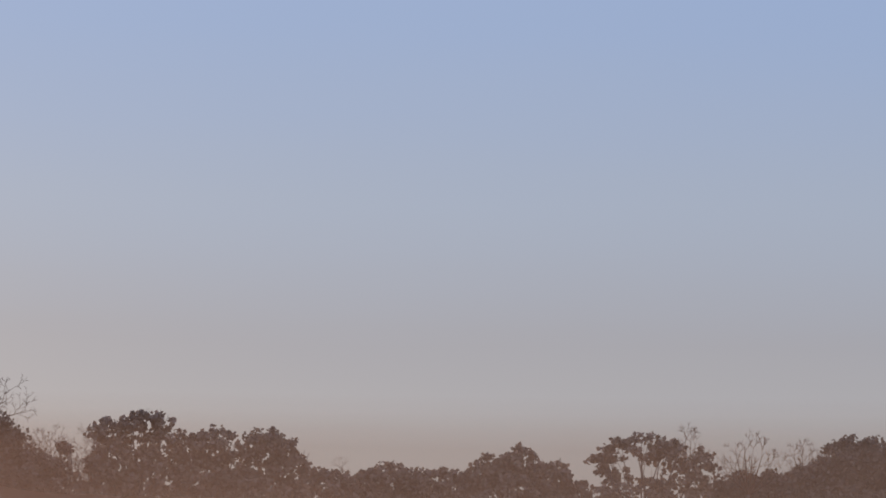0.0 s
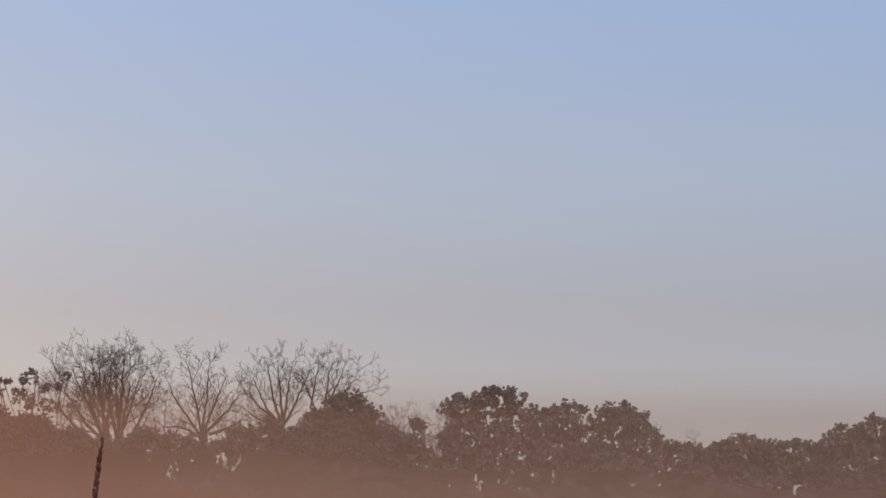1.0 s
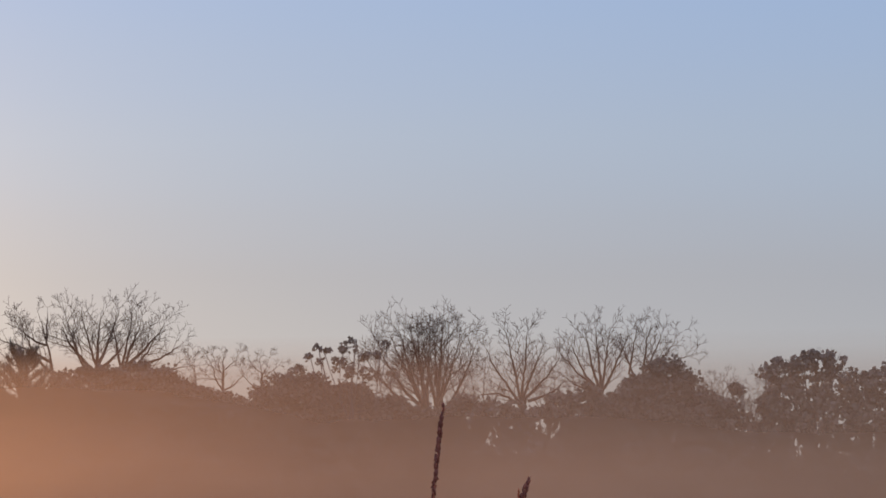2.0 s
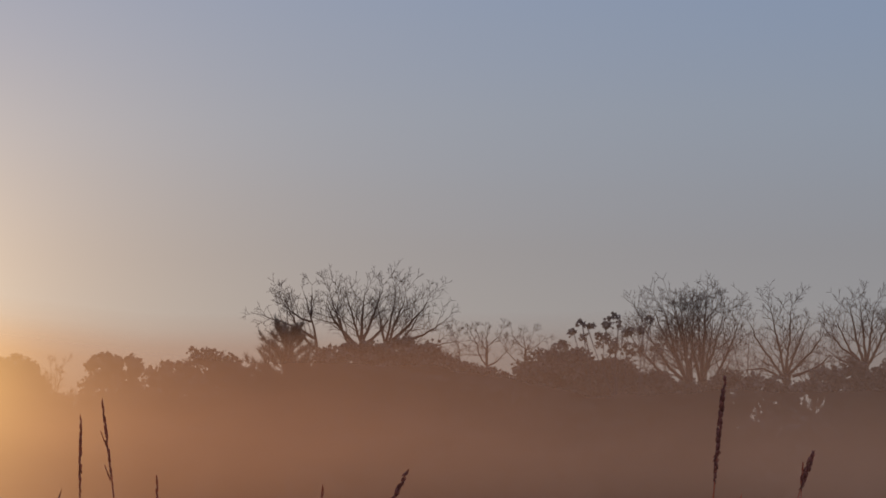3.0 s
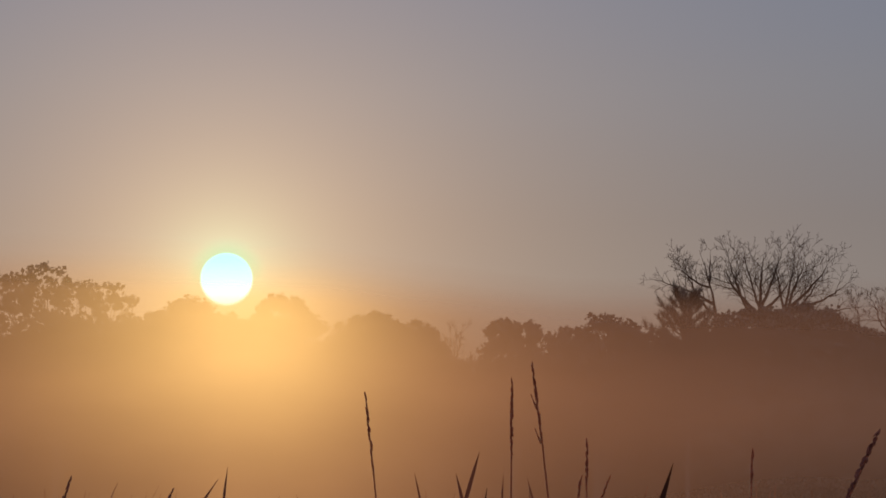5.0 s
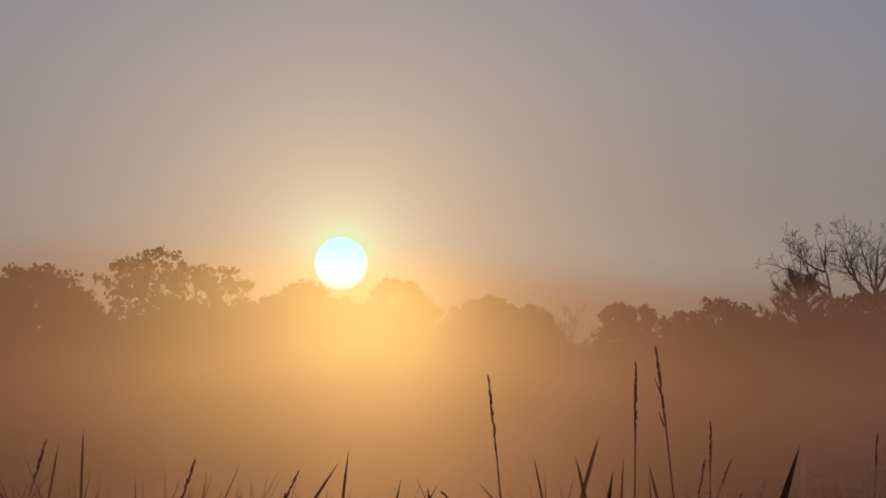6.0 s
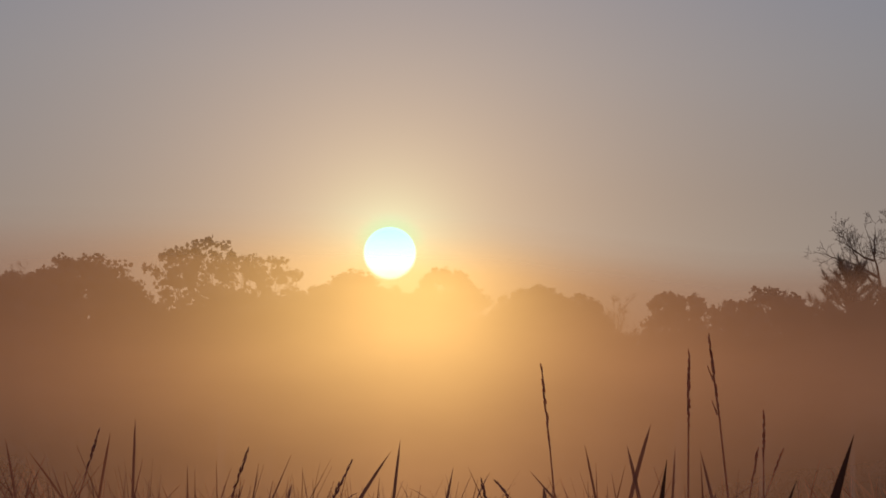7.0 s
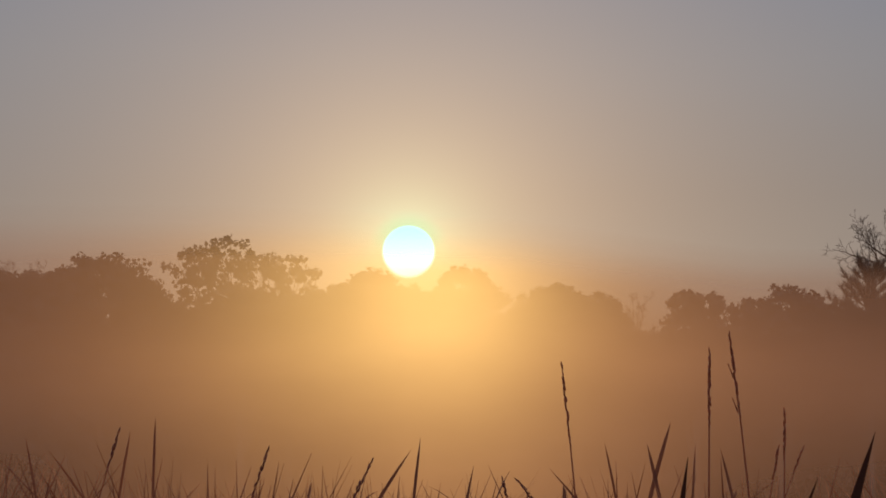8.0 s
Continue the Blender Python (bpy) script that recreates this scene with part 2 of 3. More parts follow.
def leafy_tree(name, s, lobes, label, seed, back=0.0, mat=OAK_LEAF, clump=0.44, per=15, fill=2.2, size=0.165, depth=0.8, trunk=0.28, group="woodland edge", plump=1.2, limb_count=4):
    """A broadleaved tree. lobes: (along, centre height, half width, half height) of its leaf masses, in metres."""
    rng = np.random.default_rng(seed)
    tree = at_edge(name, s, back)
    k = (EDGE + back) / EDGE
    lobes = [((x - s) * k, EYE + (z - rz * (plump - 1) * 0.75 - EYE) * k, rx * plump, rz * plump) for x, z, rx, rz in lobes]
    top = max(z for _, z, _, _ in lobes)
    wood = Tubes()
    fork = top * 0.38
    wood.add([(0, 0, 0), (0.1, 0.05, fork * 0.5), (-0.05, 0, fork), (0.1, 0.1, top * 0.7), (0, 0, top * 0.9)],
             [trunk * 1.25, trunk, trunk * 0.85, trunk * 0.5, trunk * 0.15], 7)
    part("trunk", wood.v, wood.f, BARK, tree, smooth=True)
    for x, z, rx, rz in lobes:
        for _ in range(limb_count):
            start = Vector((0, 0, rng.uniform(fork * 0.8, min(z, top * 0.8))))
            end = Vector((x + rng.uniform(-0.7, 0.7) * rx, rng.uniform(-0.6, 0.6) * rx * depth, z + rng.uniform(-0.2, 0.75) * rz))
            mid = start.lerp(end, 0.5) + Vector((0, 0, -0.12 * (end - start).length)) + Vector(rng.normal(size=3) * 0.2)
            q = trunk * rng.uniform(0.25, 0.42)
            limb = Tubes()
            limb.add([start, mid, end], [q, q * 0.6, 0.015], 5)
            for _ in range(3):
                tip = end + Vector(np.clip(rng.normal(size=3), -1, 1)) * rx * 0.22
                limb.add([mid.lerp(end, rng.uniform(0.3, 0.9)), tip], [q * 0.3, 0.01], 3)
            part("limb", limb.v, limb.f, BARK, tree, smooth=True)
    high, low = [q for q in lobes if q[1] + q[3] > 14.2], [q for q in lobes if q[1] + q[3] <= 14.2]
    v, f = leaves(rng, crown_points(rng, high, clump, per, fill, depth), size) if high else ([], [])
    if low:                                               # coarser leaves where the mist hides them
        v2, f2 = leaves(rng, crown_points(rng, low, clump * 1.2, per // 2, fill, depth), size * 1.6)
        f = [tuple(i + len(v) for i in q) for q in f2] + [tuple(q) for q in f]
        v = list(v) + list(v2)
    part("crown", v, f, mat, tree)
    return tagged(tree, label, "tree", group)


# ---------------------------------------------------------------- bare trees
def limb_line(rng, start, end, bow, kink):
    """A crooked line from a fork to a limb's tip."""
    start, end = Vector(start), Vector(end)
    length = (end - start).length
    n = max(5, int(length / 0.24))
    out = Vector((end.x - start.x, end.y - start.y, 0))
    line, drift = [], Vector((0, 0, 0))
    for k in range(n + 1):
        u = k / n
        if 0 < k < n:
            drift = drift * 0.80 + Vector(rng.normal(size=3)) * kink * length ** 0.5
        line.append(start.lerp(end, u) + (out * bow - Vector((0, 0, bow * out.length * 0.6))) * (4 * u * (1 - u)) + drift * math.sin(math.pi * u) ** 0.5)
    return line


def shoots(rng, boughs, line, radii, level, reach, tip):
    """Side branches off a line, thinner and shorter at each level; each bough carries its own twigs."""
    n = len(line) - 1
    side = 1 if rng.uniform() < 0.5 else -1
    total = sum((line[k + 1] - line[k]).length for k in range(n))
    gone = 0.0
    for k in range(1, n + 1):
        gone += (line[k] - line[k - 1]).length
        u = gone / total
        if u < (0.22 if level == 1 else 0.12) or rng.uniform() > (0.64, 0.60, 0.46)[level - 1]:
            continue
        d = (line[k] - line[k - 1]).normalized()
        for _ in range(1 if k < n else 2):
            side = -side
            across = Vector((d.z, 0, -d.x)) * side + Vector((0, rng.normal() * 0.75, 0))
            turn = radians(rng.uniform(24, 62))
            way = (d * math.cos(turn) + across.normalized() * math.sin(turn) + Vector((0, 0, 0.15))).normalized()
            size = reach * rng.uniform(0.45, 1.25) * (1.0 - 0.35 * u)
            r = max(tip, min(radii[k] * 0.6, tip * (1.0 + 0.85 * size)))
            m = max(3, int(size / 0.16))
            p, pts = line[k].copy(), [line[k].copy()]
            for _ in range(m):
                way = (way + Vector(rng.normal(size=3)) * 0.07 + Vector((0, 0, 0.03))).normalized()
                p = p + way * (size / m)
                pts.append(p.copy())
            taper = [r + (tip * 0.55 - r) * (q / m) for q in range(m + 1)]
            if level == 1:
                boughs.append(Tubes())
            boughs[-1].add(pts, taper, 4 if r > 0.03 else 3)
            if level < 3:
                shoots(rng, boughs, pts, taper, level + 1, max(0.35, size * 0.64), tip)


def bare_tree(name, s, label, seed, limbs, back=0.0, trunk=0.22, reach=1.5, tip=0.0145, kink=0.016, group="bare trees"):
    """A leafless tree at s. limbs: (along, height) of each main limb's fork and of its tip, and how far it bows out."""
    rng = np.random.default_rng(seed)
    tree = at_edge(name, s, back)
    k = (EDGE + back) / EDGE

    def spot(x, z, y=0.0):
        return Vector(((x - s) * k, y, EYE + (z - EYE) * k))

    fork = spot(s, min(z for _, z, _, _, _ in limbs))
    wood = Tubes()
    stem = limb_line(rng, (0, 0, 0), fork, 0.0, 0.012)
    wood.add(stem, [trunk * (1.3 - 0.45 * q / (len(stem) - 1)) for q in range(len(stem))], 7)
    part("trunk", wood.v, wood.f, BARK, tree, smooth=True)
    for x0, z0, x1, z1, bow in limbs:
        foot, end = spot(x0, z0, rng.normal() * 0.1), spot(x1 + (x0 - x1) * 0.08, z1 + (z0 - z1) * 0.23, rng.normal() * 0.8)
        line = limb_line(rng, foot, end, bow, kink)
        if (foot - fork).length > 0.3 and foot.z - fork.z < 1.5:
            line = [fork + Vector((0, 0, -0.6)), fork.lerp(foot, 0.6)] + line       # it leaves the stem below the fork
        n = len(line) - 1
        r0 = 1.05 * trunk * min(0.70, 0.26 + 0.07 * (end - foot).length) * rng.uniform(0.85, 1.1)
        radii = [max(tip * 0.6, r0 * (1 - 0.94 * (q / n) ** 1.05)) for q in range(n + 1)]
        limb, boughs = Tubes(), []
        limb.add(line, radii, 6)
        shoots(rng, boughs, line, radii, 1, reach * 1.15 * min(1.0, 0.35 + 0.16 * (end - foot).length), tip)
        bough = part("limb", limb.v, limb.f, TWIG, tree, smooth=True)
        for branch in boughs:
            part("branch", branch.v, branch.f, TWIG, bough, smooth=True)
    return tagged(tree, label, "tree", group)


def fan(span, top, low, count, seed):
    """Limbs that spread from a low fork over a span of the wood's edge, with uneven tops."""
    rng = np.random.default_rng(seed)
    mid = (span[0] + span[1]) / 2
    made = []
    for k in range(count):
        u = (k + 0.5) / count + rng.uniform(-0.25, 0.25) / count
        x = span[0] + (span[1] - span[0]) * u
        z = low + (top - low) * (1 - 0.55 * abs(2 * u - 1) ** 1.8) * rng.uniform(0.86, 1.0)
        made.append((mid + (x - mid) * 0.12, low + rng.uniform(0, 0.4) * (top - low) * 0.4, x, z, rng.uniform(0.0, 0.16)))
    return made


# ---------------------------------------------------------------- ground
def ground_sheet():
    rng = np.random.default_rng(2)
    rings = [0, 2, 4, 6, 8, 11, 15, 20, 28, 40, 60, 90, 130, 180, 240, 320, 480, 800, 1500, 3000, 4800]
    n, v, f = 72, [(0, 0, 0)], []
    for r in rings[1:]:
        for k in range(n):
            a = 2 * math.pi * k / n
            x, y = r * math.sin(a), r * math.cos(a)
            v.append((x, y, 0.10 * noise.noise((x * 0.11, y * 0.11, 0)) if r < 200 else 0.0))
    for k in range(n):
        f.append((0, 1 + (k + 1) % n, 1 + k))
    for i in range(len(rings) - 2):
        for k in range(n):
            a, b = 1 + i * n + k, 1 + i * n + (k + 1) % n
            f.append((a, b, b + n, a + n))
    return tagged(part("ground", v, f, SOIL, smooth=True), "flat meadow soil under tall dry grass", "ground", kind="structure")


ground_sheet()

# ---------------------------------------------------------------- the wood, along its edge
DENSE = dict(mat=DENSE_LEAF, clump=0.66, per=42, fill=4.2, size=0.135)

leafy_tree("broadleaf_tree", -41, [(-41, 12.5, 6, 5), (-44, 9, 5, 5), (-38, 9, 5, 5)], "dense broadleaf tree in morning haze", 101, **DENSE)
leafy_tree("broadleaf_tree", -28.5, [(-28.5, 13.4, 6.5, 4.5), (-32, 10, 5, 5), (-25, 9.5, 5, 5), (-24.5, 14.0, 3.5, 3.6)], "wide flat-topped leafy tree in morning haze", 102, **DENSE)
leafy_tree("broadleaf_tree", -20.9, [(-20.9, 15.2, 3.7, 3.6), (-18.0, 14.2, 1.9, 2.2), (-19, 11, 4, 4), (-22, 10, 4, 4)], "round-crowned leafy tree beside the oak", 103, **DENSE)
leafy_tree("oak_tree", -12.5, [(-15.4, 18.2, 1.7, 1.3), (-13.3, 18.6, 1.5, 1.35), (-11.6, 18.0, 1.3, 1.2), (-9.9, 18.0, 1.4, 1.25), (-8.4, 17.3, 0.8, 0.8),
                                (-14.5, 16.4, 2.0, 1.2), (-11.0, 16.0, 2.4, 1.1), (-8.0, 15.6, 1.6, 1.0)],
           "airy oak with clumped leaves and sky gaps", 104, fill=1.0, clump=0.50, per=18, size=0.17, plump=1.06)
leafy_tree("broadleaf_tree", -9.5, [(-11, 13, 5, 3.7), (-6.6, 13.4, 3.5, 3.4), (-15, 12, 4, 4)], "low dense tree below the oak", 105, 3, **DENSE)
leafy_tree("broadleaf_tree", -3.9, [(-4.6, 15.5, 2.2, 2.2), (-2.2, 14.3, 2.4, 2.5), (-5.8, 14.0, 2.2, 2.6), (-3, 10.5, 4, 4)], "rounded leafy tree under the rising sun", 106, **DENSE)
leafy_tree("broadleaf_tree", 1.4, [(1.2, 17.0, 1.5, 1.15), (2.9, 16.2, 1.0, 0.8), (0.4, 15.0, 2.2, 1.8), (3.6, 14.4, 1.1, 0.8), (1.4, 11.5, 3.2, 3.0)], "leafy tree with a tufted top in sun haze", 107)
leafy_tree("broadleaf_tree", 7.6, [(6.6, 14.7, 2.1, 2.3), (9.0, 14.2, 2.3, 2.3), (7.8, 12, 3.9, 4), (8, 8, 4, 4)], "dense dome-shaped leafy tree", 108, **DENSE)
leafy_tree("broadleaf_tree", 15.6, [(15.0, 15.9, 1.0, 0.9), (16.5, 15.8, 0.95, 0.85), (14.6, 14.3, 1.1, 0.9), (16.4, 14.0, 1.3, 1.0), (15.5, 11.5, 2.0, 2.2)], "slim tree with two leafy humps", 109, fill=1.8)
leafy_tree("broadleaf_tree", 20.8, [(19.0, 15.2, 1.2, 1.05), (21.2, 15.8, 1.3, 1.15), (22.7, 15.5, 1.0, 0.95), (20.2, 14.2, 2.2, 1.2), (23.6, 14.9, 1.0, 0.9), (21.5, 12.0, 3.4, 2.4)], "leafy tree with a lumpy crown", 110, fill=1.9)
leafy_tree("broadleaf_tree", 38.2, [(37.5, 13.6, 2.4, 2.4), (39, 10, 3, 4)], "low leafy tree beside a broad dome", 111, **DENSE)
leafy_tree("broadleaf_tree", 33.0, [(30.5, 14.6, 3.1, 2.6), (33.8, 14.7, 3.2, 2.65), (36.2, 13.8, 2.4, 2.6), (28.6, 13.2, 2.4, 2.6), (32.5, 10, 6, 4.5)], "broad dense tree with a smooth domed crown", 112, **DENSE)
leafy_tree("broadleaf_tree", 43.2, [(43.0, 14.4, 2.6, 2.5), (46.0, 14.0, 2.4, 2.3), (40.8, 13.4, 2.2, 2.4), (43.5, 10, 5.2, 4.5)], "dense rounded leafy tree beside bare ones", 113, **DENSE)
leafy_tree("oak_tree", 46.5, [(46.2, 18.35, 0.55, 0.42), (46.65, 18.8, 0.3, 0.2), (44.4, 18.35, 0.28, 0.16), (45.0, 18.1, 0.34, 0.25), (47.1, 17.8, 0.5, 0.35), (48.2, 17.9, 0.42, 0.32), (48.6, 18.4, 0.2, 0.18), (43.95, 17.75, 0.25, 0.2),
    (44.6, 17.5, 0.3, 0.2), (45.6, 17.5, 0.5, 0.3), (46.2, 17.0, 0.7, 0.5), (43.2, 16.9, 0.6, 0.5), (47.6, 16.7, 0.6, 0.5), (49.2, 16.8, 0.4, 0.4)], "sparse oak with a few remaining leaf tufts", 114, -2, fill=1.3, clump=0.34, per=8, size=0.14, trunk=0.13, plump=1.05, limb_count=1)
leafy_tree("broadleaf_tree", 57.5, [(55.2, 14.2, 1.2, 0.9), (56.6, 14.3, 0.8, 0.6), (57.9, 13.6, 1.3, 1.0), (59.2, 14.7, 0.9, 0.9), (60.9, 15.1, 1.0, 0.9), (60.4, 13.4, 1.3, 1.2), (56.6, 11.6, 2.4, 1.2), (59, 11.4, 2.2, 1.2), (57, 9.5, 3.5, 2), (58.1, 12.2, 1.1, 1.0)], "low open leafy tree below leafless ones", 115, fill=2.0)
leafy_tree("broadleaf_tree", 65.5, [(66.0, 15.7, 1.7, 1.8), (64.6, 14.2, 2.8, 2.2), (67.2, 13.6, 2.6, 2.4), (62.5, 12.6, 2.4, 2.2), (69.0, 11.6, 2.0, 2.4), (65.5, 9.5, 5.2, 4)], "dense conical leafy tree", 116, **DENSE)
leafy_tree("oak_tree", 75.0, [(75.2, 17.1, 1.5, 0.95), (73.1, 16.6, 1.2, 0.9), (76.6, 15.6, 1.5, 1.2), (73.6, 14.8, 2.0, 1.4), (75.8, 13.6, 2.4, 1.5), (73, 12, 2, 1.4), (76.4, 11.2, 2.0, 1.4)], "tall oak with clumped brown-green leaves", 117, fill=1.7, plump=1.1)
leafy_tree("oak_tree", 79.6, [(79.6, 15.9, 1.6, 1.15), (78.6, 14.0, 1.7, 1.3), (80.6, 13.4, 1.8, 1.4), (79.2, 11.5, 2.4, 1.5)], "oak with clumped brown-green leaves", 118, fill=1.8)
leafy_tree("oak_tree", 82.8, [(82.8, 15.8, 1.6, 1.15), (84.1, 14.8, 1.2, 1.1), (82.4, 13.4, 2.2, 1.5), (84.3, 12.8, 0.9, 0.8), (83, 11.4, 2.2, 1.4)], "oak with a rounded outer crown", 119, fill=1.7)
leafy_tree("broadleaf_tree", 87.5, [(86.5, 13.2, 2.0, 1.3), (90.4, 13.5, 2.3, 1.45), (93.4, 13.3, 2.4, 1.25), (88.6, 11.6, 3.4, 1.9), (92, 10.6, 4, 2.6)], "low spreading leafy tree", 120, 8, fill=2.4)
leafy_tree("broadleaf_tree", 98.4, [(96.3, 14.4, 1.2, 1.15), (98.3, 14.9, 1.3, 1.05), (100.2, 13.9, 1.6, 1.2), (98, 12.6, 3.4, 1.9), (101.6, 12.6, 1.4, 1.5), (98.5, 10.5, 4, 2.6)], "leafy tree with a tufted crown", 121, 6, fill=2.2)
leafy_tree("oak_tree", 106.0, [(105.6, 15.8, 2.0, 1.05), (103.9, 14.9, 1.3, 1.0), (107.8, 15.3, 1.2, 1.2), (109.3, 14.6, 1.3, 1.4), (105.2, 13.2, 2.6, 1.2), (108, 12.6, 2.4, 1.6), (106, 10.8, 3.6, 2)], "broad oak with an umbrella crown and sky gaps", 122, fill=1.1, plump=1.05)
leafy_tree("broadleaf_tree", 119.5, [(119.4, 14.6, 2.8, 2.0), (116.6, 13.6, 2.0, 1.7), (122.4, 14.4, 2.4, 2.0), (119.5, 11, 5, 3.5)], "dense rounded leafy tree at the wood's edge", 123, **DENSE)
leafy_tree("broadleaf_tree", 129.5, [(129, 13, 5, 3.6), (132, 10, 5, 4)], "dense leafy tree at the wood's edge", 124, **DENSE)

bare_tree("bare_tree", 28.16, "leafless tree leaning over a pine", 24, [(28.16, 16.68, 25.94, 21.21, 0.12), (27.95, 17.97, 27.05, 21.63, 0.05), (27.75, 18.84, 27.82, 21.49, 0.02), (27.75, 18.49, 25.59, 20.76, 0.15), (28.02, 17.44, 23.65, 19.61, -0.02)], back=6, trunk=0.17, reach=1.35)
bare_tree("bare_tree", 30.91, "tall leafless tree with upright forked limbs", 5, [(30.8, 16.89, 31.15, 21.81, -0.05), (30.98, 17.44, 32.33, 21.84, 0.05), (30.66, 16.92, 28.51, 20.76, 0.1), (30.87, 17.09, 29.76, 21.81, 0.1), (30.11, 17.03, 28.79, 21.63, 0.05), (31.08, 17.09, 32.96, 19.89, 0.1)], back=5, trunk=0.24, reach=1.7)
bare_tree("bare_tree", 32.4, "leafless tree with limbs arching to one side", 41, [(32.33, 17.03, 31.7, 20.93, -0.05), (32.4, 17.27, 33.09, 21.98, 0.02), (32.54, 17.16, 35.32, 20.76, 0.08), (32.75, 17.09, 36.57, 19.26, 0.08), (33.16, 17.09, 34.62, 20.24, 0.1), (32.47, 16.92, 33.75, 21.46, 0), (32.89, 16.92, 37.05, 17.44, 0.05)], back=6, trunk=0.22, reach=1.6)
bare_tree("bare_tree", 38.62, "small leafless tree with a crooked crown", 6, [(38.58, 15.7, 37.3, 19.12, 0.02), (38.55, 16.4, 38.72, 18.7, 0), (38.65, 16.92, 39.83, 18.63, 0.1), (38.58, 16.75, 37.82, 18.63, 0.1), (38.65, 15.7, 40.18, 17.44, 0.1), (38.51, 16.4, 36.98, 16.47, 0.05)], back=3, trunk=0.13, reach=1.0, kink=0.03)
bare_tree("bare_tree", 36.88, "thin leafless sapling beside bare trees", 42, [(36.95, 16.4, 36.71, 18.77, 0), (36.91, 16.75, 36.36, 18.32, 0.05)], back=4, trunk=0.06, reach=0.8)
bare_tree("bare_tree", 40.94, "small leafless tree with a twiggy crown", 7, [(40.98, 16.05, 40.94, 18.63, 0), (41.01, 16.75, 40.04, 18.35, 0.1), (41.05, 16.75, 42.26, 17.58, 0.2), (40.94, 16.4, 41.57, 18.32, 0.05), (41.08, 16.05, 42.89, 17.44, 0.2), (40.87, 15.7, 39.48, 17.44, 0.1)], back=5, trunk=0.12, reach=1.0, kink=0.03)
bare_tree("bare_tree", 51.22, "tall bushy leafless tree with dense fine branches", 8, [(51.08, 14.48, 50.46, 20.93, 0.03), (51.22, 14.65, 51.36, 21.35, 0), (51.01, 14.48, 49.35, 20.76, 0.05), (50.88, 14.58, 47.96, 19.71, 0.1), (50.95, 14.83, 48.86, 20.24, 0.08), (51.15, 15.35, 49.97, 21.21, 0.02), (50.95, 14.13, 47.12, 18.84, 0.1)], back=9, trunk=0.24, reach=2.0, tip=0.0155)
bare_tree("bare_tree", 51.85, "leafless tree with close upright limbs", 43, [(51.78, 14.3, 52.2, 21.56, 0), (51.92, 14.48, 53.45, 20.76, 0.05), (51.99, 14.37, 52.68, 20.24, 0.04), (52.13, 14.13, 54.49, 20.03, 0.08), (51.85, 14.65, 51.64, 20.93, 0), (52.33, 14.13, 53.9, 17.44, 0.12), (51.71, 14.83, 50.77, 20.24, 0)], back=10, trunk=0.22, reach=1.8, tip=0.0155)
bare_tree("bare_tree", 57.13, "leafless tree with a vase-shaped crown", 9, [(56.92, 15.18, 55.91, 20.72, -0.03), (57.06, 15.35, 57.47, 20.52, -0.03), (57.2, 15.35, 58.66, 19.82, 0.04), (56.71, 15.07, 54.49, 19.82, 0.06), (57.34, 15.18, 59.63, 18.49, 0.08), (56.57, 14.83, 53.58, 15.35, -0.15), (57.4, 14.93, 59.97, 16.75, 0.12)], back=1, trunk=0.21, reach=1.5)
bare_tree("bare_tree", 58.76, "low leafless tree among broadleaved crowns", 44, [(58.66, 14.13, 58.06, 17.44, 0.05), (58.72, 14.13, 59.63, 17.44, 0.1), (58.59, 13.95, 57.2, 16.75, 0.1), (58.79, 13.78, 60.5, 16.57, 0.15), (58.66, 13.95, 59.11, 16.92, 0)], back=7, trunk=0.12, reach=1.5)
bare_tree("bare_tree", 54.7, "low leafless tree among broadleaved crowns", 45, [(54.59, 13.95, 53.9, 17.44, 0.1), (54.7, 14.13, 54.77, 18.84, 0), (54.77, 13.95, 55.98, 17.44, 0.1), (54.49, 13.78, 52.96, 17.44, 0.1), (54.83, 13.78, 56.33, 15.7, 0.2)], back=8, trunk=0.13, reach=1.5)
bare_tree("bare_tree", 61.89, "leafless tree spreading beside a dark dome", 10, [(61.78, 15.7, 60.81, 20.65, 0.04), (61.92, 15.87, 61.54, 20.76, -0.03), (61.99, 15.7, 62.68, 20.76, 0.02), (61.71, 15.7, 58.93, 18.98, 0.05), (61.64, 15.7, 59.91, 19.71, 0.08), (62.13, 15.7, 63.86, 20.24, 0.06), (61.5, 15.52, 59.28, 16.92, 0.1)], back=3, trunk=0.21, reach=1.45)
bare_tree("bare_tree", 64.14, "leafless tree rising behind a dark dome", 46, [(63.66, 16.57, 64.21, 20.52, 0), (64.49, 16.4, 65.12, 20.65, 0.02), (64.84, 16.57, 66.78, 19.61, 0.06), (64.84, 16.47, 68.1, 18.21, -0.05), (64, 16.4, 63.1, 19.19, 0.05), (64.63, 16.57, 65.88, 20.17, 0.05)], back=9, trunk=0.2, reach=1.5)
bare_tree("bare_tree", 69.2, "thin leafless tree behind leafy crowns", 11, fan((67.9, 70.9), 17.4, 11.6, 9, 11), 6, 0.1, 1.3)
bare_tree("bare_tree", 71.4, "thin leafless tree behind leafy crowns", 12, fan((70.4, 73.4), 17.4, 11.6, 9, 12), 6, 0.1, 1.3)
bare_tree("bare_tree", -26.9, "thin leafless tree far behind the canopy", 1, fan((-28.2, -25.6), 18.9, 15.6, 6, 1), 40, 0.12, 0.9)
bare_tree("bare_tree", -25, "thin leafless tree far behind the canopy", 2, fan((-26.2, -23.4), 18.8, 15.6, 6, 2), 40, 0.12, 0.9)
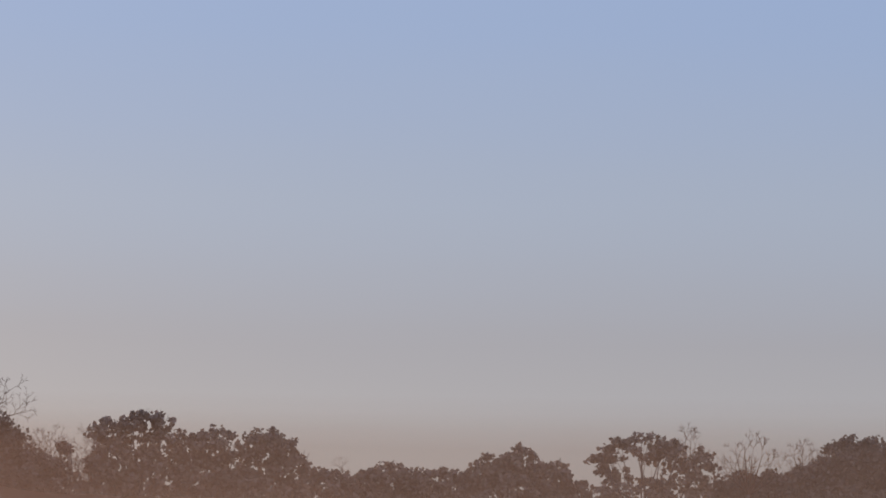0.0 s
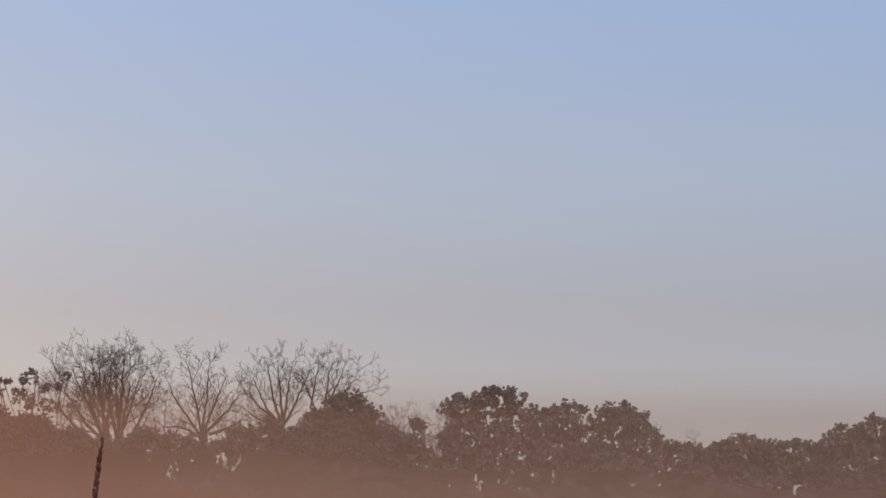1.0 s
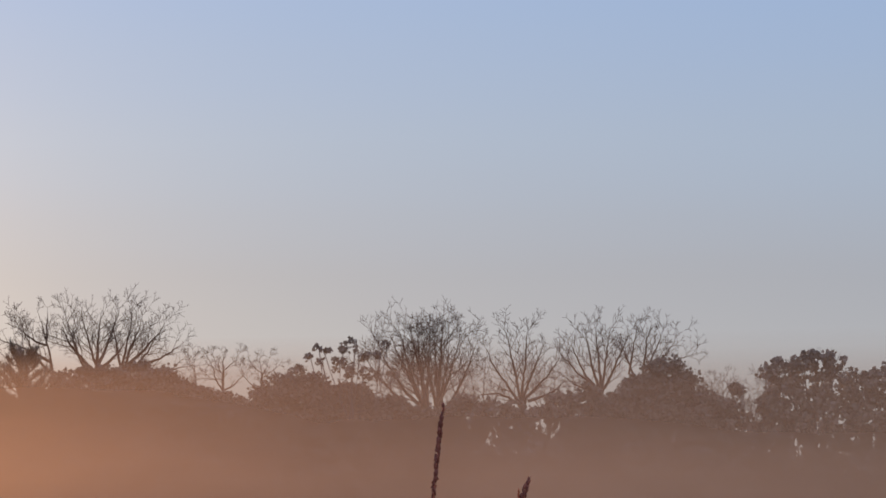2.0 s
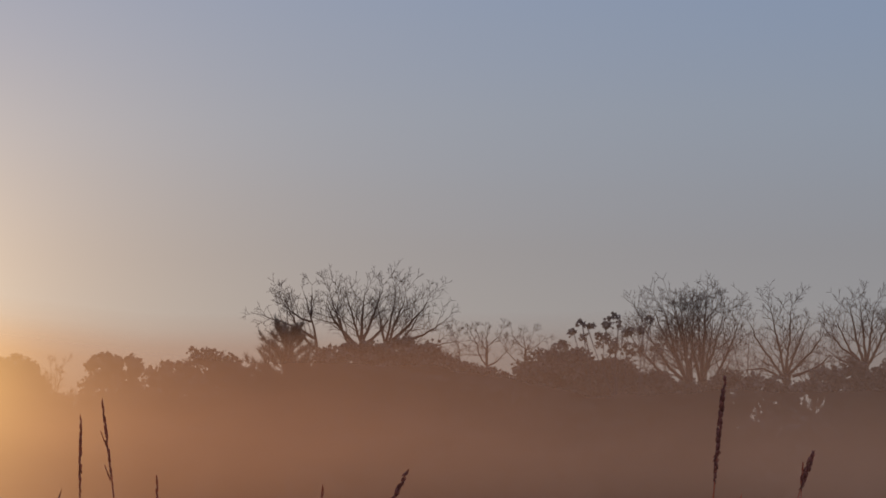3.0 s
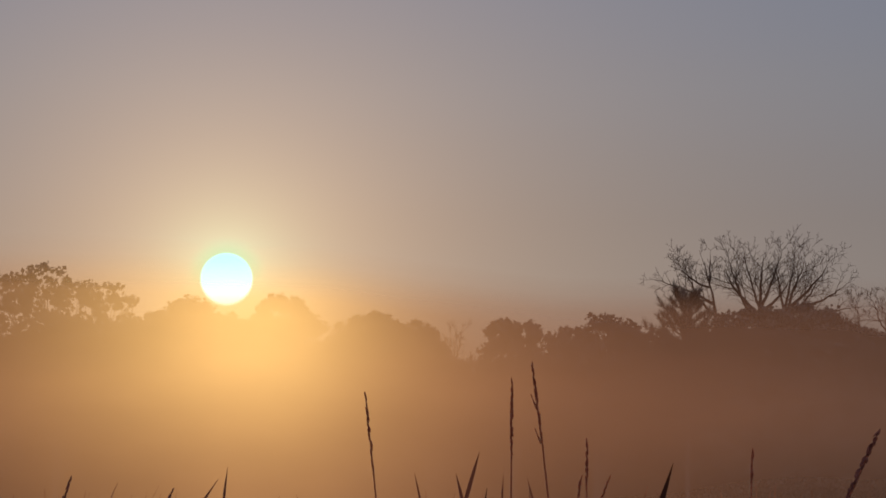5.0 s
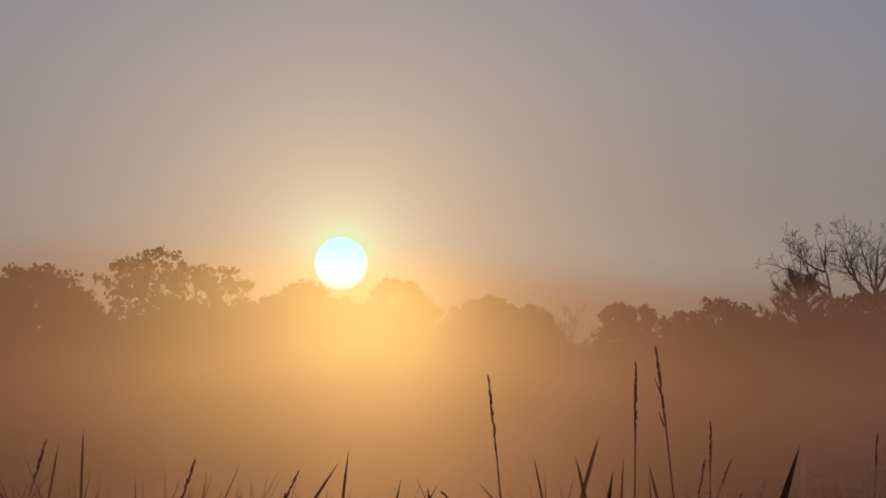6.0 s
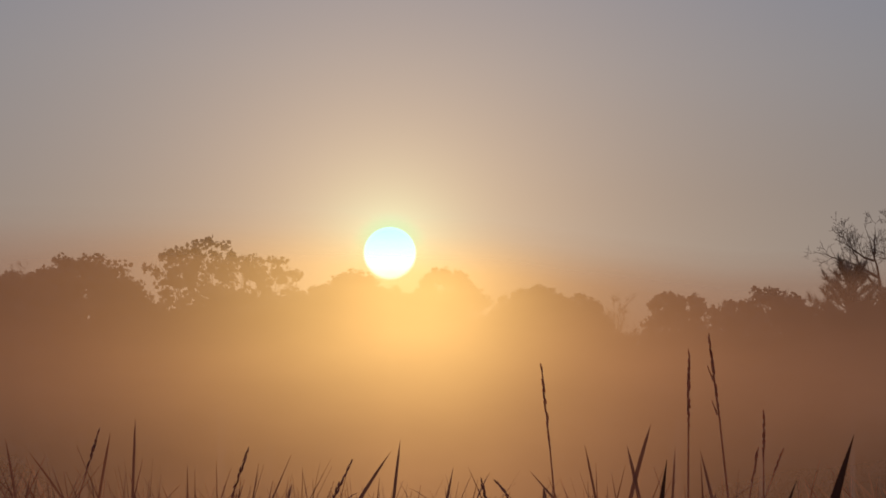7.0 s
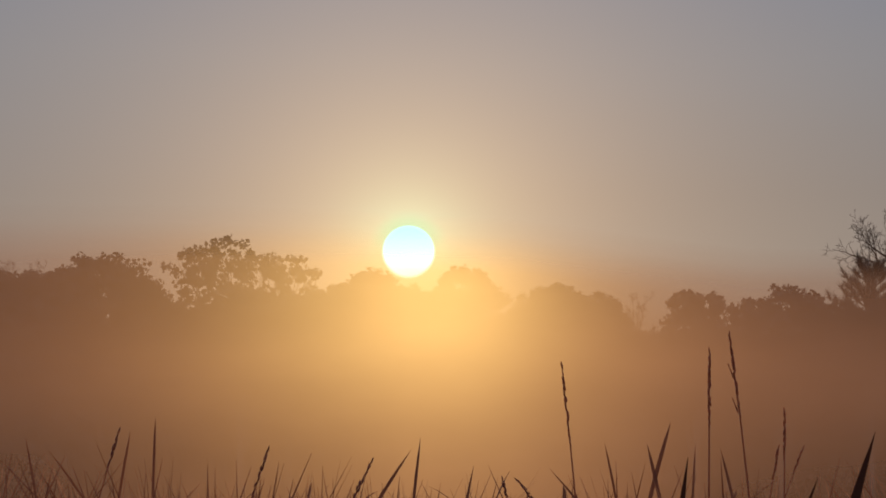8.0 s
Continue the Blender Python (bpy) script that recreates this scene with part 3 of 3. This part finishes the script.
bare_tree("bare_tree", 11.8, "small leafless tree with fine upright branches", 3, fan((10.2, 13.3), 17.1, 13, 7, 3), 4, 0.12, 0.9)
bare_tree("bare_sapling", 87.4, "thin leafless sapling above low trees", 13, fan((86.9, 88), 15.4, 13, 3, 13), 8, 0.05, 0.5, tip=0.009)
bare_tree("bare_tree", 108.6, "slim leafless tree behind an oak", 14, fan((107.4, 110), 17.7, 14, 6, 14), 4, 0.12, 0.9)
bare_tree("bare_tree", 112.4, "leafless tree with a hazy twig crown", 15, fan((110, 114.9), 17.1, 13, 8, 15), 5, 0.14, 1.2)
bare_tree("bare_tree", 115.6, "leafless tree with a hazy twig crown", 16, fan((114, 117.6), 16.8, 13.2, 7, 16), 5, 0.13, 1.1)

leafy_tree("broadleaf_tree", 113.2, [(111.6, 12.9, 1.9, 1.6), (114.4, 13.0, 1.9, 1.6), (113, 11, 3.2, 2.4)], "low leafy tree below hazy bare crowns", 136, 8, **DENSE)
leafy_tree("broadleaf_tree", 13.5, [(12.5, 11.6, 3, 2.6), (15, 10.5, 3, 3)], "low dense tree filling the wood's edge", 131, 10, **DENSE)
leafy_tree("broadleaf_tree", 18.5, [(17.6, 12.0, 2.6, 2.4), (20, 10.5, 3, 3)], "low dense tree filling the wood's edge", 132, 10, **DENSE)
leafy_tree("broadleaf_tree", 25.0, [(25.2, 12.8, 2.4, 2.6), (24, 10.5, 3, 3), (27.1, 14.5, 1.3, 1.5), (25.5, 14.3, 1.2, 1.3)], "low dense tree filling the wood's edge", 133, 10, **DENSE)
leafy_tree("broadleaf_tree", 51.0, [(48.3, 13.8, 1.5, 1.5), (50.4, 13.0, 1.8, 1.6), (53.5, 13.9, 1.5, 1.5), (47.4, 14.6, 1.1, 1.0), (49.3, 14.4, 0.9, 1.0), (51.6, 13.6, 1.2, 1.0), (51, 10, 4, 3)], "low dense tree under a leafless one", 134, 7, **DENSE)
leafy_tree("broadleaf_tree", 58.0, [(56.2, 9.6, 2.0, 1.9), (59.6, 9.8, 2.0, 2.0), (58, 8, 4, 2.6)], "low dense tree filling the wood's edge", 137, 12, **DENSE)
leafy_tree("broadleaf_tree", 71.2, [(69.9, 14.0, 0.9, 1.0), (70.9, 12.6, 1.1, 1.3), (72.2, 14.6, 0.8, 0.9), (72.6, 12.8, 1.2, 1.3), (71.3, 10.8, 1.9, 1.3), (70.3, 15.6, 0.5, 0.5)], "thin leafy tree with sky showing through", 138, 3, fill=2.0, clump=0.38, per=12, size=0.15, trunk=0.12, plump=1.0)
leafy_tree("broadleaf_tree", 56.0, [(54.6, 13.8, 0.8, 0.8), (55.9, 12.5, 1.0, 0.9), (57.2, 12.9, 0.9, 1.0), (55.4, 11.2, 1.5, 1.0), (53.8, 12.2, 1.0, 0.9)], "thin leafy tree with sky showing through", 139, 3, fill=1.8, clump=0.38, per=12, size=0.15, trunk=0.1, plump=1.0)
leafy_tree("broadleaf_tree", 71.0, [(70.2, 9.6, 1.5, 1.8), (72.2, 9.4, 1.3, 1.8), (71, 7.5, 3, 2.6)], "low leafy tree filling the wood's edge", 135, 8, **DENSE)


def pine(name, s, top, label, seed, back=0.0):
    """A pine top: whorls of upswept boughs that end in needle tufts."""
    rng = np.random.default_rng(seed)
    tree = at_edge(name, s, back)
    wood, tufts = Tubes(), []
    wood.add([(0, 0, 0), (0.1, 0, top * 0.5), (0, 0, top - 0.3)], [0.24, 0.16, 0.02], 6)
    z = top * 0.55
    while z < top - 0.3:
        u = (top - z) / (top * 0.45)
        for _ in range(8):
            a, length = rng.uniform(0, 2 * math.pi), (0.35 + 3.6 * u ** 0.85) * rng.uniform(0.45, 1.2)
            end = Vector((math.cos(a) * length, math.sin(a) * length, z + length * rng.uniform(0.25, 0.75)))
            mid = (Vector((0, 0, z)) * 0.5 + end * 0.5) - Vector((0, 0, 0.18 * length))
            wood.add([(0, 0, z), mid, end], [0.05, 0.035, 0.01], 3)
            for q in (0.45, 0.72, 1.0):
                tufts.append((mid.lerp(end, q), (end - mid).normalized() * 0.6 + Vector((0, 0, 0.75)), 0.55 + 0.35 * q))
        z += 0.42
    tufts.append((Vector((0, 0, top - 0.4)), Vector((0, 0, 1)), 0.8))
    v, f = [], []
    for at, lead, size in tufts:
        for _ in range(44):
            d = (Vector(rng.normal(size=3)) * 0.5 + lead).normalized() * rng.uniform(0.35, 0.75) * size
            w = d.cross(Vector(rng.normal(size=3))).normalized() * 0.024
            start = at + lead * rng.uniform(-0.15, 0.25) * size
            i = len(v)
            v += [start - w, start + w, start + d]
            f.append((i, i + 1, i + 2))
    part("trunk", wood.v, wood.f, BARK, tree, smooth=True)
    part("needles", v, f, NEEDLE, tree)
    return tagged(tree, label, "pine tree", "woodland edge")


pine("pine_tree", 26.3, 18.1, "dark pine with spiky upswept boughs", 31, -2)


def understorey():
    """Lower trees that fill the wood below the crowns."""
    rng = np.random.default_rng(77)
    kinds = []
    for i in range(3):
        lobes = [(rng.uniform(-2.2, 2.2), rng.uniform(3, 11), rng.uniform(2, 3), rng.uniform(2, 2.8)) for _ in range(7)]
        kinds.append(leafy_tree("understorey_tree", 0, lobes, "low dark understorey tree in mist", 200 + i, 14, DENSE_LEAF, 0.8, 18, 2.4, 0.26, trunk=0.16, group="understorey", limb_count=2))
    n = 0
    for row in range(2):
        s = -46 + 2 * row
        while s < 134:
            if 68.5 < s < 74.5 or 54.5 < s < 61.5:       # the wood is open here
                s += 2.0
                continue
            x, y, a = edge(s, 9 + 9 * row + rng.uniform(-2, 2))
            m = Matrix.Translation((x, y, 0)) @ Matrix.Rotation(a + rng.uniform(-0.5, 0.5), 4, "Z")
            if n < 3:
                kinds[n].matrix_basis = m
            else:
                copy_thing(kinds[n % 3], m)
            n += 1
            s += rng.uniform(4.5, 6.0)


understorey()


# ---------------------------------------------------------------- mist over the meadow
# bearing; how dense the thin haze is, how high it reaches and over how much it thins out; density and height of the
# thick mist under it;
# what is left of both near the grass. They swell below the sun, to stand in for its veiling glow
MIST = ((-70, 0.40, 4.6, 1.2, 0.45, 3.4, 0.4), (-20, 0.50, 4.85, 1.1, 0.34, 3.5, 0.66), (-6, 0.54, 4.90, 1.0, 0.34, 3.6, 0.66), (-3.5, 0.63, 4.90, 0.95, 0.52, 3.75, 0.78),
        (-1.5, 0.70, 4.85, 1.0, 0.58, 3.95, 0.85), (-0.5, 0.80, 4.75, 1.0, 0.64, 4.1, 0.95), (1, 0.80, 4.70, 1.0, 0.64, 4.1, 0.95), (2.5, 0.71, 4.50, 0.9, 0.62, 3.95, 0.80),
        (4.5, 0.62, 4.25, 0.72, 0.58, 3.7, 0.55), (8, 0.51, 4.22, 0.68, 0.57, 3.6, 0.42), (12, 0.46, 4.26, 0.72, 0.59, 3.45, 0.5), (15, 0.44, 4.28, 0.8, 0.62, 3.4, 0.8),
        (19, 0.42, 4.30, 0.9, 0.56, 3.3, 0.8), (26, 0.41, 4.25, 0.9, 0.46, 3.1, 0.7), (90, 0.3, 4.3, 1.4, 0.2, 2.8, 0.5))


def swell(u):
    u = min(1.0, max(0.0, u))
    return u * u * (3 - 2 * u)


def mist_bank(name, far, label):
    """A bank of mist across the meadow; it thins out upwards, and near the grass beside the sun to darken it there."""
    v, f, density, n, rows = [], [], [], 320, 40
    at = [row[0] for row in MIST]
    for i in range(n + 1):
        turn = -70 + 160 * i / n
        a = radians(turn)
        r = far * (1 + 0.02 * noise.noise((a * 5, 3.0, 1.0)))
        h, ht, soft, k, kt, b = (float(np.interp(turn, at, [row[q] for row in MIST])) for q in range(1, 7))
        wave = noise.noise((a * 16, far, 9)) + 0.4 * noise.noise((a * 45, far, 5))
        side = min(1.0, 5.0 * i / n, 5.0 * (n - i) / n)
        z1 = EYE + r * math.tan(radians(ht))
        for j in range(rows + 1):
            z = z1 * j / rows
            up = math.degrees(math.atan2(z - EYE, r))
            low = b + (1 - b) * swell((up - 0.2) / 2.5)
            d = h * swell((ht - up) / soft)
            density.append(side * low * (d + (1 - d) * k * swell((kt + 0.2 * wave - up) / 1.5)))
            v.append((r * math.sin(a), r * math.cos(a), z))
    for i in range(n):
        for j in range(rows):
            a = i * (rows + 1) + j
            f.append((a, a + 1, a + rows + 2, a + rows + 1))
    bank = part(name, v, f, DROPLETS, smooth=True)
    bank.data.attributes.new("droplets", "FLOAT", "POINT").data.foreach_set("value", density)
    return tagged(bank, label, "mist", kind="stuff")


mist_bank("ground_mist", 12.9, "thick low morning mist over the meadow, with the sun's glow built in")


# ---------------------------------------------------------------- grass
def blade(v, f, root, tip, width, bow, rng, segs=8):
    """A bent, tapering leaf of grass, folded along its midrib."""
    root, tip = Vector(root), Vector(tip)
    d = tip - root
    side = d.cross(Vector(rng.normal(size=3))).normalized()
    bend = Vector((d.x, d.y, 0)) * bow
    first = len(v)
    for i in range(segs + 1):
        u = (i / segs) ** 0.6
        p = root.lerp(tip, u) - bend * (4 * u * (1 - u))
        w = width * (1 - u ** 7) * 0.5 + 0.0004
        fold = d.cross(side).normalized() * w * 0.35
        v += [p - side * w + fold, p, p + side * w + fold]
    for i in range(segs):
        a = first + 3 * i
        f += [(a, a + 1, a + 4, a + 3), (a + 1, a + 2, a + 5, a + 4)]


def drooping(v, f, start, out, length, rise, droop, width, segs=5):
    """A leaf that leaves its culm upwards and bends over."""
    side = Vector((-out.y, out.x, 0))
    first = len(v)
    for i in range(segs + 1):
        u = i / segs
        p = start + out * (length * u * math.cos(rise)) + Vector((0, 0, length * (math.sin(rise) * u - droop * u * u)))
        w = width * 0.5 * (1 - u ** 3) + 0.0004
        v += [p - side * w + Vector((0, 0, w * 0.5)), p, p + side * w + Vector((0, 0, w * 0.5))]
    for i in range(segs):
        q = first + 3 * i
        f += [(q, q + 1, q + 4, q + 3), (q + 1, q + 2, q + 5, q + 4)]


def meadow_grass():
    rng = np.random.default_rng(5)
    v, f = [], []
    for _ in range(3200):
        r = math.sqrt(rng.uniform(8.6 ** 2, 12.4 ** 2))
        a = radians(rng.uniform(-13, 30))
        x, y = r * math.sin(a), r * math.cos(a)
        h = min(rng.normal(1.40, 0.075), 1.4 + 0.016 * r)
        top = Vector((x + rng.normal() * 0.2, y + rng.normal() * 0.15, h))
        blade(v, f, (x, y, -0.05), top, rng.uniform(0.007, 0.013), rng.uniform(0.15, 0.32), rng, 6)
        for _ in range(int(rng.integers(1, 4))):
            t = rng.uniform(0, 2 * math.pi)
            out = Vector((math.cos(t), math.sin(t) * 0.7, 0)).normalized()
            down = rng.uniform(0.08, 0.4)
            start = Vector((x, y, 0)).lerp(top, 1 - down / h)
            drooping(v, f, start, out, rng.uniform(0.08, 0.2), radians(rng.uniform(40, 80)), rng.uniform(0.1, 0.6), rng.uniform(0.006, 0.012))
    tagged(part("meadow_grass", v, f, STRAW), "tall dry straw-brown grass in backlight", "grass", kind="stuff")


def tussock_grass():
    """Tussocks before and within the mist, taller here and lower there."""
    rng = np.random.default_rng(25)
    v, f = [], []
    for k in range(900):
        near, far = (9.0, 12.6) if k < 400 else (13.4, 17.0)
        r, a = math.sqrt(rng.uniform(near ** 2, far ** 2)), radians(rng.uniform(-12, 22))
        x0, y0 = r * math.sin(a), r * math.cos(a)
        thicket = noise.noise((x0 * 1.1, y0 * 0.5, 11.0))
        if thicket < rng.uniform(-0.1, 0.35):
            continue
        rise = 0.72 + 0.4 * noise.noise((x0 * 1.3, y0 * 0.4, 4.0)) + (0.18 if a < radians(-3.5) else 0.0)
        for _ in range(int(rng.integers(5, 12))):
            x, y = x0 + rng.normal() * 0.07, y0 + rng.normal() * 0.10
            h = 1.4 + r * math.tan(radians(rise + rng.normal() * 0.22 - 0.08))
            blade(v, f, (x, y, -0.05), (x + rng.normal() * 0.30, y + rng.normal() * 0.1, h), r * rng.uniform(0.0006, 0.0015), rng.uniform(0.15, 0.45), rng, 7)
    tagged(part("tussock_grass", v, f, RUSSET), "tall dry russet grass tussocks fading into mist", "grass", kind="stuff")


def low_grass():
    """Short grass all round, below the seeding stems."""
    rng = np.random.default_rng(15)
    v, f = [], []
    for _ in range(9000):
        r, a = math.sqrt(rng.uniform(0.6 ** 2, 40.0 ** 2)), rng.uniform(-math.pi, math.pi)
        x, y = r * math.sin(a), r * math.cos(a)
        h = rng.uniform(0.25, 0.95) if r > 2 else rng.uniform(0.1, 0.4)
        blade(v, f, (x, y, -0.05), (x + rng.normal() * 0.12, y + rng.normal() * 0.12, h), rng.uniform(0.006, 0.012), rng.uniform(0.1, 0.6), rng, 4)
    for _ in range(12000):
        r, a = 0.3 + 15.0 * rng.uniform() ** 0.75, rng.uniform(-math.pi, math.pi)
        x, y = r * math.sin(a), r * math.cos(a)
        blade(v, f, (x, y, -0.03), (x + rng.normal() * 0.10, y + rng.normal() * 0.10, rng.uniform(0.08, 0.38)), rng.uniform(0.008, 0.018), rng.uniform(0.1, 0.6), rng, 3)
    tagged(part("low_grass", v, f, STRAW), "short dry brown meadow grass", "grass", kind="stuff")


meadow_grass()
tussock_grass()
low_grass()


def bent(tip, lean, reach=0.7):
    """Points of a stalk from the ground to its tip, leaning by so much at the tip and upright below."""
    x, y, z = tip
    return [(x - lean * reach * (1 - math.exp(-d / reach)), y, z - d) for d in (z + 0.05, z * 0.75, z * 0.5, 0.4, 0.25, 0.12, 0.0)]


def on_stalk(tip, lean, d, reach=0.7):
    return Vector((tip[0] - lean * reach * (1 - math.exp(-d / reach)), tip[1], tip[2] - d))


def husk(v, f, at, way, length, width):
    """One spindle-shaped husk of a seed head."""
    way = Vector(way).normalized()
    u = way.cross(Vector((0.2, 0.7, 0.1))).normalized()
    w = way.cross(u)
    i = len(v)
    v.append(at - way * length * 0.5)
    for q, g in ((-0.12, 1.0), (0.22, 0.8)):
        for k in range(5):
            t = 2 * math.pi * k / 5
            v.append(at + way * length * q + (u * math.cos(t) + w * math.sin(t)) * width * 0.5 * g)
    v.append(at + way * length * 0.5)
    for k in range(5):
        k2 = (k + 1) % 5
        f += [(i, i + 1 + k2, i + 1 + k), (i + 1 + k, i + 1 + k2, i + 6 + k2, i + 6 + k), (i + 6 + k, i + 6 + k2, i + 11)]


def grass_stem(x, y, z, lean, head, sprigs, seed, label, fat=1.0, slim=1.0, husks=SEED, grain=1.0):
    rng = np.random.default_rng(seed)
    tip = (x, y, z)
    plant = new("grass_stem")
    root = bent(tip, lean)[0]
    plant.location = (root[0], root[1], 0)
    plant.empty_display_size = 0.1

    def local(p):
        return Vector(p) - Vector((root[0], root[1], 0))

    stalk = Tubes()
    pts = [local(p) for p in bent(tip, lean)]
    stalk.add(pts, [slim * q for q in (0.0026, 0.0024, 0.0022, 0.0019, 0.0016, 0.0012, 0.0006)], 6)
    part("stalk", stalk.v, stalk.f, STALK, plant, smooth=True)
    v, f = [], []
    d = 0.0
    while d < head:
        u = d / head
        p, q = local(on_stalk(tip, lean, d)), local(on_stalk(tip, lean, d + 0.01))
        way = (p - q).normalized()
        wide = (0.35 + 0.65 * math.sin(math.pi * min(1.0, 0.12 + u * 0.85))) * fat
        for _ in range(2):
            off = Vector((rng.choice((-1, 1)) * 0.0011, rng.normal() * 0.0008, rng.normal() * 0.001)) * wide * grain
            husk(v, f, p + off, way + Vector(rng.normal(size=3)) * (0.13 if fat < 1.5 else 0.28), grain * rng.uniform(0.010, 0.016), rng.uniform(0.0026, 0.0040) * wide * grain)
        d += grain * rng.uniform(0.0055, 0.0095) * (1.0 if fat < 1.15 else 0.6)
    part("seed_head", v, f, husks, plant)
    for k in range(sprigs):
        sv, sf = [], []
        at = local(on_stalk(tip, lean, head * (0.55 + 0.42 * k)))
        for j in range(4):
            husk(sv, sf, at + Vector((-0.004 - 0.0022 * j, 0.002, 0.004 + 0.006 * j)), (-0.35, 0.1, 1), 0.010, 0.0019)
        twig = Tubes()
        twig.add([at, at + Vector((-0.011, 0.002, 0.022))], [0.0008, 0.0004], 4)
        part("side_sprig", sv + [Vector(p) for p in twig.v], sf + [tuple(i + len(sv) for i in q) for q in twig.f], SEED, plant)
    return tagged(plant, label, "grass", "seeding grass stems")


def reed_leaf(x, y, z, lean, width, seed, label, mat, taper=5.0):
    """A broad reed leaf on its own stalk."""
    rng = np.random.default_rng(seed)
    plant = new("reed")
    tip = (x, y, z)
    root = on_stalk(tip, lean, z, 0.9)
    plant.location = (root.x, root.y, 0)
    plant.empty_display_size = 0.1
    v, f = [], []
    n, long = 12, min(0.55, z * 0.4)
    turn = rng.uniform(-0.4, 0.4)
    for i in range(n + 1):
        d = long * (1 - i / n)
        p = on_stalk(tip, lean, d, 0.9) - Vector((root.x, root.y, 0))
        w = width * min(1.0, (d / long * taper) ** 0.8) * (0.5 if d < long * 0.8 else 0.5 * (1 - (d - long * 0.8) / (long * 0.2) * 0.55)) + 0.0003
        side = Vector((math.cos(turn), math.sin(turn), -lean * 0.8)).normalized()
        fold = Vector((0, 0.3 * w, 0))
        v += [p - side * w + fold, p, p + side * w + fold]
    for i in range(n):
        a = 3 * i
        f += [(a, a + 1, a + 4, a + 3), (a + 1, a + 2, a + 5, a + 4)]
    part("leaf", v, f, mat, plant, smooth=True)
    stalk = Tubes()
    base = [on_stalk(tip, lean, d, 0.9) - Vector((root.x, root.y, 0)) for d in (z + 0.05, z * 0.7, long * 0.92)]
    stalk.add(base, [0.004, 0.0035, 0.0022], 6)
    part("stalk", stalk.v, stalk.f, STALK, plant, smooth=True)
    return tagged(plant, label, "reed", "reeds")


# tip, lean at the tip, length of the seed head, side sprigs
STEMS = [
    (0.198, 6.491, 1.687, -0.12, 0.142, 0),
    (0.417, 6.079, 1.692, 0.01, 0.129, 0),
    (0.461, 6.255, 1.726, -0.14, 0.132, 2),
    (0.551, 6.273, 1.603, 0.01, 0.082, 0),
    (0.558, 6.474, 1.549, 0.19, 0.057, 0),
    (-0.580, 6.973, 1.591, 0.32, 0.076, 0),
    (-0.291, 6.492, 1.547, 0.36, 0.080, 0),
    (-0.101, 5.498, 1.507, 0.50, 0.064, 0),
    (0.091, 5.999, 1.489, -0.26, 0.035, 0),
    (0.114, 5.998, 1.488, -0.84, 0.035, 0),
    (1.653, 7.000, 1.809, 0.13, 0.193, 0),
    (1.668, 6.396, 1.649, 0.40, 0.058, 0),
    (1.651, 6.400, 1.630, 0.08, 0.038, 0),
    (1.526, 6.326, 1.571, 0.17, 0.038, 0),
    (0.812, 6.207, 1.585, 0.05, 0.055, 0),
    (0.457, 2.714, 1.4975, 0.50, 0.052, 0),
    (0.829, 8.959, 1.605, 0.41, 0.065, 0),
]
for i, (x, y, z, lean, head, sprigs) in enumerate(STEMS):
    if head > 0.15:
        grass_stem(x, y, z, lean, head, sprigs, 300 + i, "tall dark grass stem with a thick shaggy seed head", 1.9, husks=DARK_SEED)
    elif sprigs:
        grass_stem(x, y, z, lean, head, sprigs, 300 + i, "slender leaning grass stem with loose side sprigs", 1.0)
    elif x > 1.66:
        grass_stem(x, y, z, lean, head, sprigs, 300 + i, "leaning grass stem with a plump dark seed head", 1.9, husks=DARK_SEED)
    elif y < 4:
        grass_stem(x, y, z, lean, head, sprigs, 300 + i, "small leaning grass stem with a dark club-shaped head", 1.5, 0.8, DARK_SEED, 0.45)
    else:
        grass_stem(x, y, z, lean, head, sprigs, 300 + i, "slender dark grass stem with a beaded seed head", 1.0, husks=SEED if z > 1.6 or x > 0.3 else DARK_SEED)
# tip, lean at the tip, breadth
REEDS = [
    (0.552, 4.968, 1.534, 0.32, 0.0145),
    (0.314, 4.989, 1.502, 0.14, 0.0116),
    (0.479, 4.976, 1.475, 0.40, 0.0109),
    (0.448, 2.716, 1.476, 0.50, 0.0052),
    (0.631, 10.777, 1.717, 0.31, 0.0141),
    (0.565, 10.782, 1.659, -0.25, 0.0141),
    (-0.052, 8.997, 1.629, 0.12, 0.0092),
    (-0.074, 8.997, 1.601, 0.69, 0.0105),
    (0.063, 7.998, 1.546, 0.21, 0.0081),
    (-0.737, 9.968, 1.705, 0.03, 0.0087),
    (-0.964, 12.000, 1.723, 0.19, 0.0102),
    (-1.206, 11.936, 1.661, -0.79, 0.0087),
    (0.247, 8.995, 1.557, -0.90, 0.0078),
    (0.640, 8.975, 1.603, -0.26, 0.0092),
    (0.647, 9.976, 1.635, 0.06, 0.0073),
    (0.498, 11.986, 1.688, -0.22, 0.0087),
    (-1.173, 10.934, 1.679, -0.20, 0.0096),
]
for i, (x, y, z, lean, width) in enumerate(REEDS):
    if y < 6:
        reed_leaf(x, y, z, lean, width, 400 + i, "pointed reed leaf with its silhouette's darkness in the colour", REED)
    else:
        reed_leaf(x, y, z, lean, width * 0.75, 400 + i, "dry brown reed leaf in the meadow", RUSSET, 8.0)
